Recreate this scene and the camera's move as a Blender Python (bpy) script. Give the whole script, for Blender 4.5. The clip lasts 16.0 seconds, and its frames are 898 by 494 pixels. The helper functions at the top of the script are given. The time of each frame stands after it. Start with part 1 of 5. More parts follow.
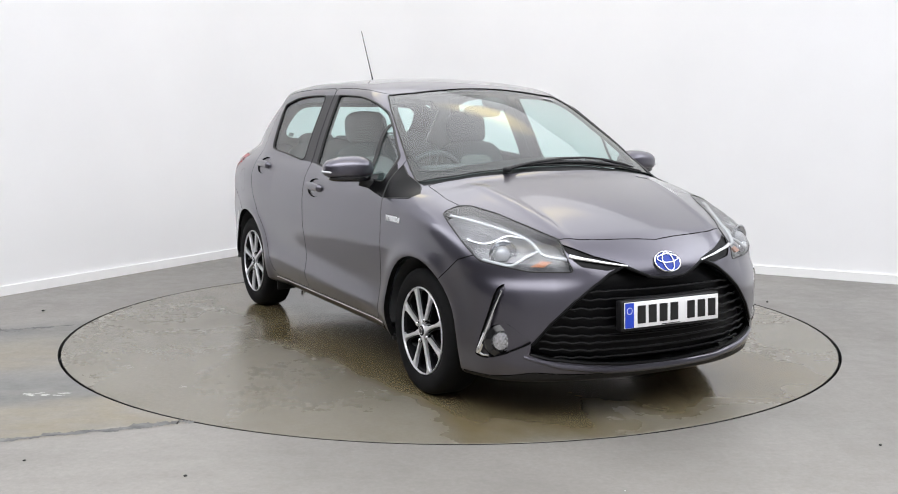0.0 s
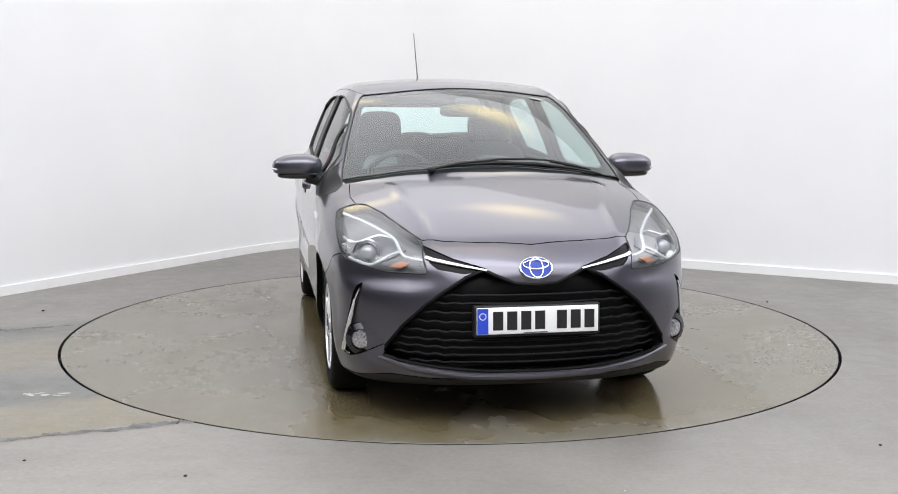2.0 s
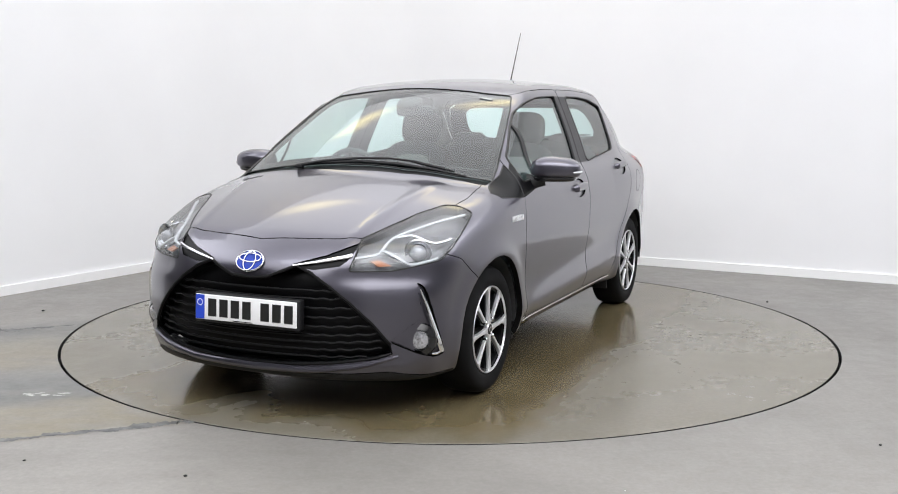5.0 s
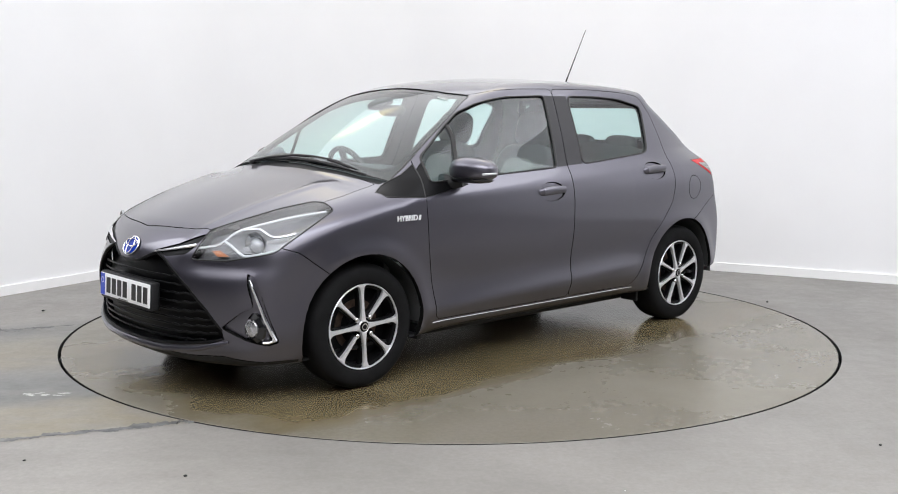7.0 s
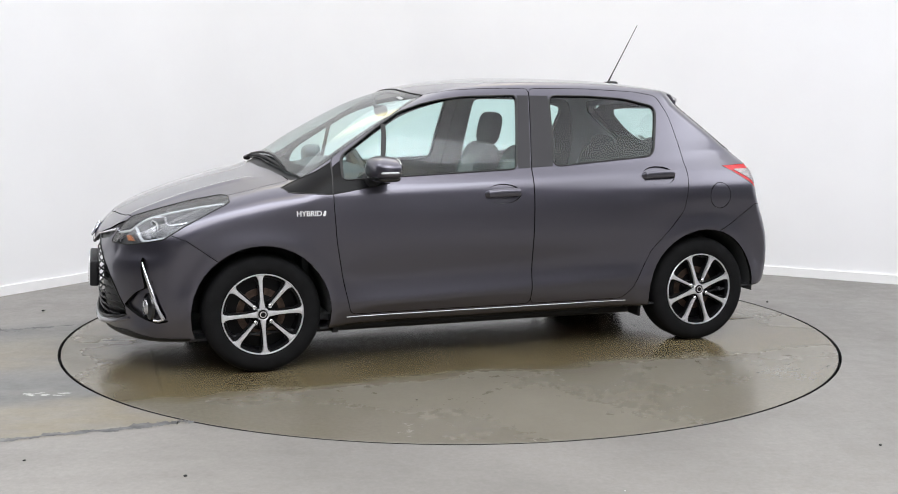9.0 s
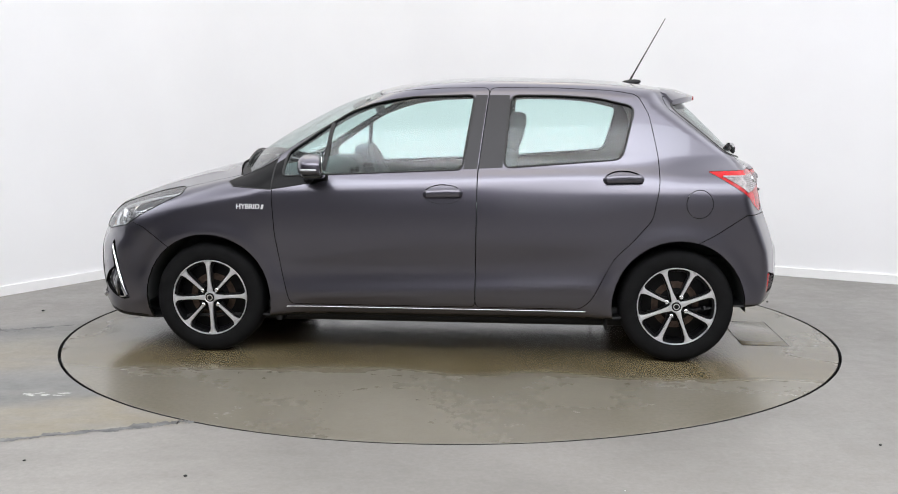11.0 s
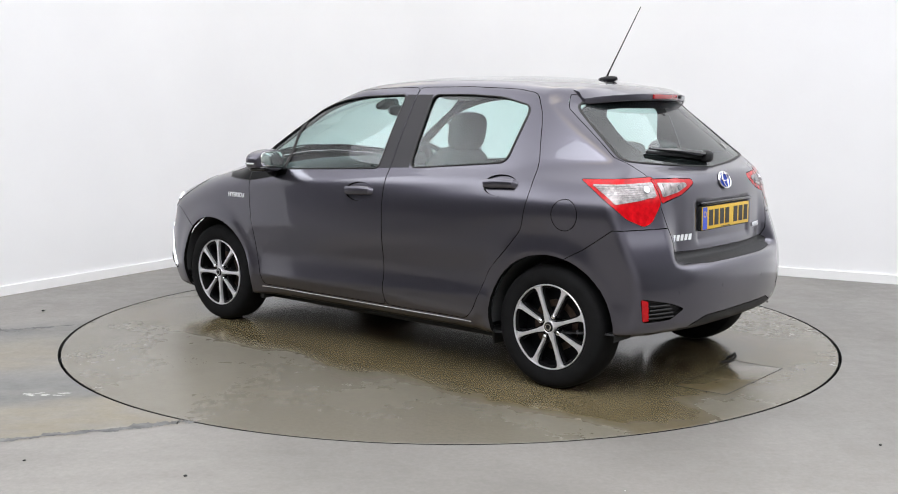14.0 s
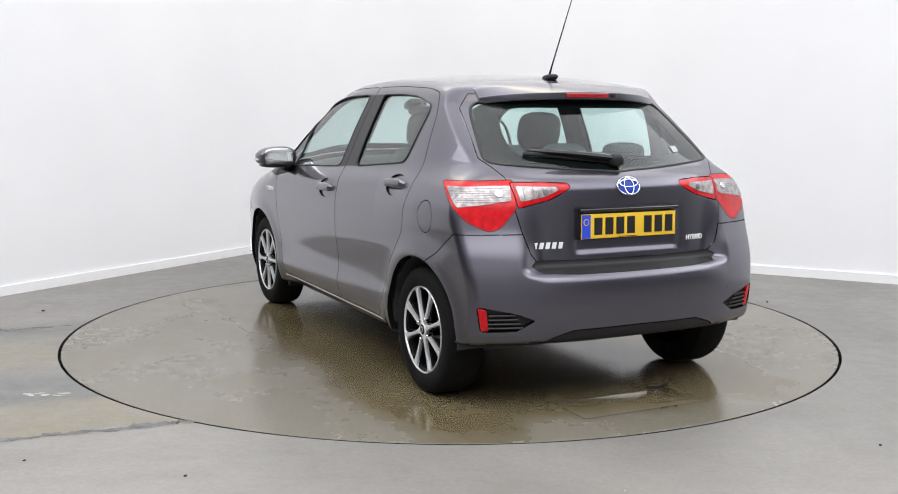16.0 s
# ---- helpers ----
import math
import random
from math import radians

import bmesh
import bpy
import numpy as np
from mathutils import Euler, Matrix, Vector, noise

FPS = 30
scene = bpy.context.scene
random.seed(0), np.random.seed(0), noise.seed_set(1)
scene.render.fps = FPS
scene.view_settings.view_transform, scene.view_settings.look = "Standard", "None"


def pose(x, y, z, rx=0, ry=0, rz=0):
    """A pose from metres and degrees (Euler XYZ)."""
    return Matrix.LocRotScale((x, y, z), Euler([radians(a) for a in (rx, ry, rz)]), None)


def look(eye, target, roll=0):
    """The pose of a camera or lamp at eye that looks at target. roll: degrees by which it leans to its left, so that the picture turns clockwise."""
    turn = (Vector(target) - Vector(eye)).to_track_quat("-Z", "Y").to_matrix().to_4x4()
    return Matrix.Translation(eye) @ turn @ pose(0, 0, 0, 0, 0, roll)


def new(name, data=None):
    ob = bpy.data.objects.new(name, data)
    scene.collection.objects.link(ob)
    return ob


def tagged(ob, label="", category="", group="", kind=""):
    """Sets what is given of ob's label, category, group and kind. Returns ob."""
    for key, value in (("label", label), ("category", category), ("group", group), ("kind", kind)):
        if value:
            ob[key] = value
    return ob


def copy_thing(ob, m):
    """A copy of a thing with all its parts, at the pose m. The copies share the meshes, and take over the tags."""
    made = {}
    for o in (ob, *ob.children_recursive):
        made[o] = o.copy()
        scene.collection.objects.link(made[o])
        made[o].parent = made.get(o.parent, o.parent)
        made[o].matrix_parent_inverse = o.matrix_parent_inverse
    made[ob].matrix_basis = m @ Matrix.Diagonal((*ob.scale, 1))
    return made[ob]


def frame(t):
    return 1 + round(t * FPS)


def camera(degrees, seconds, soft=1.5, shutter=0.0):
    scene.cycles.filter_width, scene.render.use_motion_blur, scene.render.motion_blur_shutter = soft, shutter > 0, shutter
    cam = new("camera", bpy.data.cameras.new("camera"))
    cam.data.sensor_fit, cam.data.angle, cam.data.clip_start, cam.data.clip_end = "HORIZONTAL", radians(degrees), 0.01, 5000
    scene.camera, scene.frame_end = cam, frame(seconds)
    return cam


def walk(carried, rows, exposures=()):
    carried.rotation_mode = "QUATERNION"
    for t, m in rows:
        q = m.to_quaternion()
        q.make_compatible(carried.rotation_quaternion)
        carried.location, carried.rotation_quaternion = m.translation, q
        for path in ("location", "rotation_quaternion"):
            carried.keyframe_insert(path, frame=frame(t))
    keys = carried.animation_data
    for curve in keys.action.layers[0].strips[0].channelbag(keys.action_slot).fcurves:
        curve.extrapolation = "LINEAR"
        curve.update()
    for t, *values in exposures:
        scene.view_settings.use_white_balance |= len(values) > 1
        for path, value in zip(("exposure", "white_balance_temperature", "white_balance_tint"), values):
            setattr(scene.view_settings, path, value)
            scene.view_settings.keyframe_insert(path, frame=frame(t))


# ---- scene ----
# The camera stands still on a tripod; a turntable carries the car round.
cam = camera(46.7, 16.0, soft=1.0)
EYE = (0.0, -6.264, 1.334)
AIM = (-0.0067, 0.0, 0.4949)
walk(cam, [(0, look(EYE, AIM, 0.28)), (16, look(EYE, AIM, 0.28))], exposures=[(0, 0.0), (16, 0.0)])

# Angle of the turntable, degrees, with the car's nose along +x at zero.
TURN = [(0, -61.5), (0.5, -63.7), (1, -67.8), (1.5, -73.15), (2, -79.05), (3, -90.8), (4, -102.5), (5.5, -120.1),
        (7, -137.65), (9, -161.2), (11, -184.6), (12.5, -202.2), (14.5, -225.8), (16, -243.5)]
CAR_AT = (-0.005, -0.029)

# ---- light ----
world = bpy.data.worlds.new("world")
world.use_nodes = True
world.node_tree.nodes["Background"].inputs[0].default_value = (0.9, 0.95, 1.0, 1)
world.node_tree.nodes["Background"].inputs[1].default_value = 0.25
scene.world = world


def area_lamp(name, at, target, sx, sy, watts, colour):
    data = bpy.data.lights.new(name, "AREA")
    data.shape, data.size, data.size_y, data.energy, data.color = "RECTANGLE", sx, sy, watts, colour
    ob = new(name, data)
    ob.matrix_world = look(at, target)
    return ob


# ---- materials ----
def material(name, colour, rough=0.5, metal=0.0, coat=0.0, vary=0.0, scale=20.0, bump=0.0, bump_scale=200.0, emit=0.0, spec=0.5):
    """Principled material with colour variation at two scales and a fine bump."""
    m = bpy.data.materials.new(name)
    m.use_nodes = True
    nt = m.node_tree
    b = nt.nodes["Principled BSDF"]
    b.inputs["Base Color"].default_value = (*colour, 1)
    b.inputs["Roughness"].default_value = rough
    b.inputs["Metallic"].default_value = metal
    b.inputs["Coat Weight"].default_value = coat
    b.inputs["Coat Roughness"].default_value = 0.03
    b.inputs["Specular IOR Level"].default_value = spec
    if emit:
        b.inputs["Emission Color"].default_value = (*colour, 1)
        b.inputs["Emission Strength"].default_value = emit
    co = nt.nodes.new("ShaderNodeTexCoord")
    if vary:
        n1 = nt.nodes.new("ShaderNodeTexNoise")
        n1.inputs["Scale"].default_value = scale
        n1.inputs["Detail"].default_value = 8
        nt.links.new(co.outputs["Object"], n1.inputs["Vector"])
        r = nt.nodes.new("ShaderNodeValToRGB")
        r.color_ramp.elements[0].position, r.color_ramp.elements[1].position = 0.3, 0.7
        r.color_ramp.elements[0].color = (*[c * (1 - vary) for c in colour], 1)
        r.color_ramp.elements[1].color = (*[min(1, c * (1 + vary)) for c in colour], 1)
        nt.links.new(n1.outputs["Fac"], r.inputs["Fac"])
        nt.links.new(r.outputs["Color"], b.inputs["Base Color"])
    if bump:
        n2 = nt.nodes.new("ShaderNodeTexNoise")
        n2.inputs["Scale"].default_value = bump_scale
        n2.inputs["Detail"].default_value = 4
        nt.links.new(co.outputs["Object"], n2.inputs["Vector"])
        bn = nt.nodes.new("ShaderNodeBump")
        bn.inputs["Strength"].default_value = bump
        bn.inputs["Distance"].default_value = 0.002
        nt.links.new(n2.outputs["Fac"], bn.inputs["Height"])
        nt.links.new(bn.outputs["Normal"], b.inputs["Normal"])
    return m


def glass_material(name, tint, gloss=0.07):
    """Thin tinted pane: it lets light pass straight and mirrors more at a flat angle."""
    m = bpy.data.materials.new(name)
    m.use_nodes = True
    nt = m.node_tree
    nt.nodes.clear()
    out = nt.nodes.new("ShaderNodeOutputMaterial")
    mix = nt.nodes.new("ShaderNodeMixShader")
    tr = nt.nodes.new("ShaderNodeBsdfTransparent")
    gl = nt.nodes.new("ShaderNodeBsdfGlossy")
    fr = nt.nodes.new("ShaderNodeLayerWeight")
    fr.inputs["Blend"].default_value = 0.5
    pw = nt.nodes.new("ShaderNodeMath")
    pw.operation, pw.inputs[1].default_value = "POWER", 3.0
    ad = nt.nodes.new("ShaderNodeMath")
    ad.operation, ad.inputs[1].default_value, ad.inputs[2].default_value = "MULTIPLY_ADD", 0.8, gloss
    tr.inputs["Color"].default_value = (*tint, 1)
    gl.inputs["Roughness"].default_value = 0.01
    nt.links.new(fr.outputs["Facing"], pw.inputs[0])
    nt.links.new(pw.outputs[0], ad.inputs[0])
    nt.links.new(ad.outputs[0], mix.inputs[0])
    nt.links.new(tr.outputs[0], mix.inputs[1])
    nt.links.new(gl.outputs[0], mix.inputs[2])
    nt.links.new(mix.outputs[0], out.inputs[0])
    return m


PAINT = material("grey_metallic_paint", (0.105, 0.100, 0.124), 0.31, 0.92, 1.0, 0.06, 900.0)
BLACK = material("black_plastic", (0.009, 0.009, 0.010), 0.5, bump=0.15, bump_scale=600, spec=0.35)
GRILLE_BLACK = material("grille_black", (0.003, 0.003, 0.0035), 0.34, spec=0.15)
GLOSS_BLACK = material("gloss_black", (0.006, 0.006, 0.007), 0.12, coat=0.5)
LINING = material("dark_lining", (0.035, 0.036, 0.037), 0.8, bump=0.3, bump_scale=300)
PILLAR = material("grey_cabin_trim", (0.35, 0.36, 0.35), 0.8)
RUBBER = material("tyre_rubber", (0.007, 0.007, 0.0075), 0.75, vary=0.25, scale=14, bump=0.2, bump_scale=150, spec=0.12)
SEAL = material("rubber_seal", (0.008, 0.008, 0.008), 0.5)
CHROME = material("chrome", (0.85, 0.86, 0.88), 0.08, 1.0)
ALLOY = material("machined_alloy", (0.70, 0.70, 0.72), 0.30, 0.6, vary=0.05, scale=60)
RIM_BLACK = material("rim_black", (0.004, 0.004, 0.0045), 0.4, spec=0.15)
STEEL = material("brake_steel", (0.10, 0.07, 0.055), 0.5, 0.8, vary=0.4, scale=30)
FABRIC = material("seat_fabric", (0.085, 0.09, 0.092), 0.95, vary=0.2, scale=40, bump=0.6, bump_scale=900)
FABRIC_GREY = material("seat_fabric_grey", (0.26, 0.275, 0.27), 0.95, vary=0.15, scale=60, bump=0.6, bump_scale=900)
DASH = material("dashboard_plastic", (0.055, 0.057, 0.06), 0.7, bump=0.4, bump_scale=700)
SCREEN_GLASS = glass_material("windscreen_glass", (0.82, 0.965, 0.94), 0.075)
GLASS = glass_material("window_glass", (0.80, 0.955, 0.935), 0.05)
DARK_GLASS = glass_material("rear_window_glass", (0.80, 0.95, 0.93), 0.05)
LENS = glass_material("clear_lens", (0.95, 0.96, 0.97), 0.05)
LAMP_SILVER = material("lamp_reflector", (0.55, 0.56, 0.58), 0.16, 1.0, vary=0.25, scale=50)
LAMP_DARK = material("lamp_housing", (0.17, 0.17, 0.18), 0.3, 0.3, vary=0.3, scale=30)
LIGHT_GUIDE = material("light_guide", (0.52, 0.54, 0.56), 0.22)
AMBER = material("amber_reflector", (0.42, 0.16, 0.07), 0.3)
RED = material("red_lens", (0.46, 0.004, 0.008), 0.15, coat=0.25, vary=0.3, scale=35, spec=0.25)
DARK_RED = material("dark_red_lens", (0.3, 0.01, 0.012), 0.15, coat=1.0)
FOG_GLASS = material("fog_glass", (0.45, 0.45, 0.47), 0.12, 0.7, coat=1.0, vary=0.5, scale=90)
CLEAR_TAIL = material("clear_tail_lens", (0.36, 0.33, 0.33), 0.22, 0.3, coat=0.2, vary=0.45, scale=45)
PLATE_WHITE = material("plate_white", (0.8, 0.8, 0.8), 0.35)
PLATE_YELLOW = material("plate_yellow", (0.72, 0.46, 0.03), 0.35)
PLATE_BLUE = material("plate_blue", (0.02, 0.06, 0.5), 0.35)
BADGE_BLUE = material("badge_blue", (0.003, 0.03, 0.30), 0.25, coat=0.2, spec=0.25)
INK = material("plate_ink", (0.01, 0.01, 0.01), 0.4)
MIRROR = material("mirror_glass", (0.9, 0.92, 0.92), 0.01, 1.0)
WALL = material("white_wall_paint", (0.82, 0.82, 0.83), 0.7, vary=0.015, scale=1.5, bump=0.05, bump_scale=80)
SKIRT = material("white_skirting_paint", (0.86, 0.86, 0.86), 0.4)
CEIL = material("ceiling_paint", (0.75, 0.75, 0.76), 0.8)
# Pale and dark tones of the unseen walls, set for the car's reflections.
PALE = material("unseen_pale_wall", (0.42, 0.42, 0.43), 0.8, vary=0.05, scale=2)
BACK = material("unseen_dark_wall", (0.12, 0.12, 0.125), 0.8, vary=0.1, scale=2)


def concrete(name, base, dark, wet, wavy=0.0, puddle=None, worn=False):
    """Painted concrete: cloudy stains, scuffs, a thin wet film."""
    m = bpy.data.materials.new(name)
    m.use_nodes = True
    nt = m.node_tree
    b = nt.nodes["Principled BSDF"]
    co = nt.nodes.new("ShaderNodeTexCoord")

    def noise_node(scale, detail=6, rough=0.55, stretch=(1, 1, 1)):
        mp = nt.nodes.new("ShaderNodeMapping")
        mp.inputs["Scale"].default_value = stretch
        n = nt.nodes.new("ShaderNodeTexNoise")
        n.inputs["Scale"].default_value, n.inputs["Detail"].default_value = scale, detail
        n.inputs["Roughness"].default_value = rough
        nt.links.new(co.outputs["Object"], mp.inputs["Vector"])
        nt.links.new(mp.outputs["Vector"], n.inputs["Vector"])
        return n.outputs["Fac"]

    def ramp(fac, lo, hi, a, c):
        r = nt.nodes.new("ShaderNodeValToRGB")
        r.color_ramp.elements[0].position, r.color_ramp.elements[1].position = lo, hi
        r.color_ramp.elements[0].color, r.color_ramp.elements[1].color = (*a, 1), (*c, 1)
        nt.links.new(fac, r.inputs["Fac"])
        return r.outputs["Color"]

    def mixed(fac, a, c, mode="MIX"):
        x = nt.nodes.new("ShaderNodeMix")
        x.data_type, x.blend_type = "RGBA", mode
        if isinstance(fac, float):
            x.inputs[0].default_value = fac
        else:
            nt.links.new(fac, x.inputs[0])
        nt.links.new(a, x.inputs[6])
        nt.links.new(c, x.inputs[7])
        return x.outputs[2]

    cloud = ramp(noise_node(0.9), 0.3, 0.72, dark, base)
    speck = ramp(noise_node(45, 8, 0.7), 0.3, 0.75, (0.82, 0.82, 0.82), (1.08, 1.08, 1.08))
    col = mixed(1.0, cloud, speck, "MULTIPLY")
    nt.links.new(col, b.inputs["Base Color"])
    film = ramp(noise_node(0.8, 2, 0.5), 0.4, 0.6, (wet[0],) * 3, (wet[1],) * 3)
    fine = ramp(noise_node(9, 8, 0.7), 0.3, 0.7, (0.85,) * 3, (1.15,) * 3)
    nt.links.new(mixed(1.0, film, fine, "MULTIPLY"), b.inputs["Roughness"])
    if worn:
        # bands of old damp and wear that run across the floor beside the turntable
        turn = nt.nodes.new("ShaderNodeMapping")
        turn.vector_type = "POINT"
        turn.inputs["Rotation"].default_value = (0, 0, radians(-21.5))
        nt.links.new(co.outputs["Object"], turn.inputs["Vector"])
        sp = nt.nodes.new("ShaderNodeSeparateXYZ")
        nt.links.new(turn.outputs["Vector"], sp.inputs[0])

        def sums(op, a, c, d=0.0):
            n = nt.nodes.new("ShaderNodeMath")
            n.operation = op
            for i, v in enumerate((a, c, d)):
                if isinstance(v, (int, float)):
                    n.inputs[i].default_value = v
                else:
                    nt.links.new(v, n.inputs[i])
            return n.outputs[0]
        wob = sums("MULTIPLY_ADD", noise_node(2.2, 6, 0.6), 0.09, -0.045)
        v = sums("ADD", sums("MULTIPLY_ADD", sp.outputs[1], 0.25, 0.5), wob)
        r = nt.nodes.new("ShaderNodeValToRGB")
        stops = [(0.135, base), (0.150, (0.20, 0.176, 0.130)), (0.255, (0.215, 0.192, 0.148)), (0.285, (0.120, 0.121, 0.118)), (0.41, (0.150, 0.150, 0.145)),
                 (0.46, (0.22, 0.196, 0.155)), (0.60, (0.21, 0.192, 0.156)), (0.66, (0.13, 0.13, 0.126)), (0.715, (0.16, 0.157, 0.15)), (0.76, base)]
        for i, (at, c) in enumerate(stops):
            e = r.color_ramp.elements[i] if i < 2 else r.color_ramp.elements.new(at)
            e.position, e.color = at, (*c, 1)
        nt.links.new(v, r.inputs["Fac"])
        beside = sums("MULTIPLY_ADD", sp.outputs[0], -1.1, -1.2)
        n = nt.nodes.new("ShaderNodeClamp")
        nt.links.new(beside, n.inputs["Value"])
        patchy = ramp(noise_node(3.2, 7, 0.65, (0.7, 1.5, 1)), 0.36, 0.56, (0.25,) * 3, (0.95,) * 3)
        keep = sums("MULTIPLY", n.outputs[0], patchy)
        nt.links.new(mixed(1.0, mixed(keep, cloud, r.outputs["Color"]), speck, "MULTIPLY"), b.inputs["Base Color"])
    if puddle:
        # a ragged wet brown patch where a dripping car has stood
        sep = nt.nodes.new("ShaderNodeSeparateXYZ")
        nt.links.new(co.outputs["Object"], sep.inputs[0])

        def math_node(op, a, c, d=None):
            n = nt.nodes.new("ShaderNodeMath")
            n.operation = op
            for i, v in enumerate((a, c, d)):
                if v is None:
                    continue
                if isinstance(v, (int, float)):
                    n.inputs[i].default_value = v
                else:
                    nt.links.new(v, n.inputs[i])
            return n.outputs[0]
        ax = math_node("DIVIDE", math_node("ABSOLUTE", sep.outputs[0], 0), puddle[0])
        ay = math_node("DIVIDE", math_node("ABSOLUTE", math_node("SUBTRACT", sep.outputs[1], 0.05), 0), puddle[1])
        edge = math_node("MAXIMUM", ax, ay)
        rag = math_node("MULTIPLY_ADD", noise_node(2.6, 4, 0.5, (0.6, 1, 1)), 0.42, -0.21)
        rag2 = math_node("MULTIPLY_ADD", noise_node(1.1, 3, 0.5), 0.5, -0.25)
        level = math_node("ADD", math_node("ADD", edge, rag), rag2)
        wet_mask = ramp(level, 0.86, 1.08, (1, 1, 1), (0, 0, 0))
        old_col = b.inputs["Base Color"].links[0].from_socket
        old_rough = b.inputs["Roughness"].links[0].from_socket
        brown = ramp(noise_node(2.0, 5), 0.3, 0.7, (0.088, 0.069, 0.037), (0.138, 0.112, 0.064))
        nt.links.new(mixed(wet_mask, old_col, brown), b.inputs["Base Color"])
        shiny = ramp(noise_node(4.0, 3), 0.3, 0.7, (0.13,) * 3, (0.19,) * 3)
        nt.links.new(mixed(wet_mask, old_rough, shiny), b.inputs["Roughness"])
    bn = nt.nodes.new("ShaderNodeBump")
    bn.inputs["Strength"].default_value, bn.inputs["Distance"].default_value = 0.0 if wavy else 0.12, 0.002
    nt.links.new(noise_node(60, 6, 0.7), bn.inputs["Height"])
    nt.links.new(bn.outputs["Normal"], b.inputs["Normal"])
    if wavy:
        b2 = nt.nodes.new("ShaderNodeBump")
        b2.inputs["Strength"].default_value, b2.inputs["Distance"].default_value = wavy, 0.004
        nt.links.new(noise_node(3.0, 2, 0.5), b2.inputs["Height"])
        nt.links.new(b2.outputs["Normal"], bn.inputs["Normal"])
    return m


FLOOR = concrete("grey_floor_concrete", (0.232, 0.220, 0.205), (0.160, 0.152, 0.140), (0.42, 0.5), worn=True)
TABLE = concrete("turntable_concrete", (0.185, 0.171, 0.138), (0.140, 0.126, 0.096), (0.22, 0.34), 0.10, (2.14, 1.12))
STAIN = material("dark_floor_stain", (0.098, 0.099, 0.099), 0.5, vary=0.75, scale=16, bump=0.4, bump_scale=60)
SEAM = material("dark_seam", (0.004, 0.004, 0.004), 0.9, spec=0.1)
SILVER = material("bright_silver_letters", (0.85, 0.86, 0.88), 0.35, 0.3)
GAP = material("dark_gap", (0.01, 0.01, 0.01), 0.8)


# ---- mesh helpers ----
def part(name, bm, mat, parent=None, label="", smooth=True):
    """Link a bmesh as one mesh object under a thing."""
    me = bpy.data.meshes.new(name)
    bm.to_mesh(me)
    bm.free()
    for m in (mat if isinstance(mat, (list, tuple)) else [mat]):
        me.materials.append(m)
    if smooth:
        me.shade_smooth()
        me.set_sharp_from_angle(angle=radians(35))
    ob = new(name, me)
    ob.parent = parent
    if label:
        tagged(ob, label)
    return ob


def add_box(bm, lo, hi, bevel=0.0, m=None):
    lo, hi = Vector(lo), Vector(hi)
    r = bmesh.ops.create_cube(bm, size=1)
    for v in r["verts"]:
        v.co = Vector([lo[i] + (v.co[i] + 0.5) * (hi[i] - lo[i]) for i in range(3)])
    if bevel:
        es = list({e for v in r["verts"] for e in v.link_edges})
        r2 = bmesh.ops.bevel(bm, geom=es, offset=bevel, segments=3, affect="EDGES", profile=0.5)
        vs = [v for v in {v for f in r2["faces"] for v in f.verts}]
    else:
        vs = r["verts"]
    if m is not None:
        bmesh.ops.transform(bm, matrix=m, verts=list(set(vs) | {v for v in r["verts"] if v.is_valid}))
    return bm


def box(lo, hi, bevel=0.0, m=None):
    return add_box(bmesh.new(), lo, hi, bevel, m)


def prism(points, depth, axis_m=None, bevel=0.0, bm=None):
    """A flat outline (x, y) pushed up by depth, then placed by axis_m."""
    bm = bm or bmesh.new()
    vs = [bm.verts.new((p[0], p[1], 0)) for p in points]
    f = bm.faces.new(vs)
    r = bmesh.ops.extrude_face_region(bm, geom=[f])
    top = [v for v in r["geom"] if isinstance(v, bmesh.types.BMVert)]
    for v in top:
        v.co.z += depth
    allv = vs + top
    bmesh.ops.recalc_face_normals(bm, faces=list({g for v in allv for g in v.link_faces}))
    if bevel:
        es = [e for e in {e for v in top for e in v.link_edges} if all(v in top for v in e.verts)]
        bmesh.ops.bevel(bm, geom=es, offset=bevel, segments=2, affect="EDGES", profile=0.5)
    if axis_m is not None:
        bmesh.ops.transform(bm, matrix=axis_m, verts=[v for v in bm.verts if v.is_valid] if bevel else allv)
    return bm


def lathe(profile, steps=48, bm=None, m=None):
    """Turn a profile of (radius, height) about z."""
    bm = bm or bmesh.new()
    rings = []
    for r, h in profile:
        if r < 1e-6:
            rings.append([bm.verts.new((0, 0, h))])
        else:
            rings.append([bm.verts.new((r * math.cos(2 * math.pi * k / steps), r * math.sin(2 * math.pi * k / steps), h)) for k in range(steps)])
    for a, b in zip(rings, rings[1:]):
        for k in range(steps):
            j = (k + 1) % steps
            quad = [a[k % len(a)], a[j % len(a)], b[j % len(b)], b[k % len(b)]]
            quad = list(dict.fromkeys(quad))
            if len(quad) > 2:
                bm.faces.new(quad)
    bmesh.ops.recalc_face_normals(bm, faces=bm.faces[:])
    if m is not None:
        bmesh.ops.transform(bm, matrix=m, verts=[v for ring in rings for v in ring])
    return bm


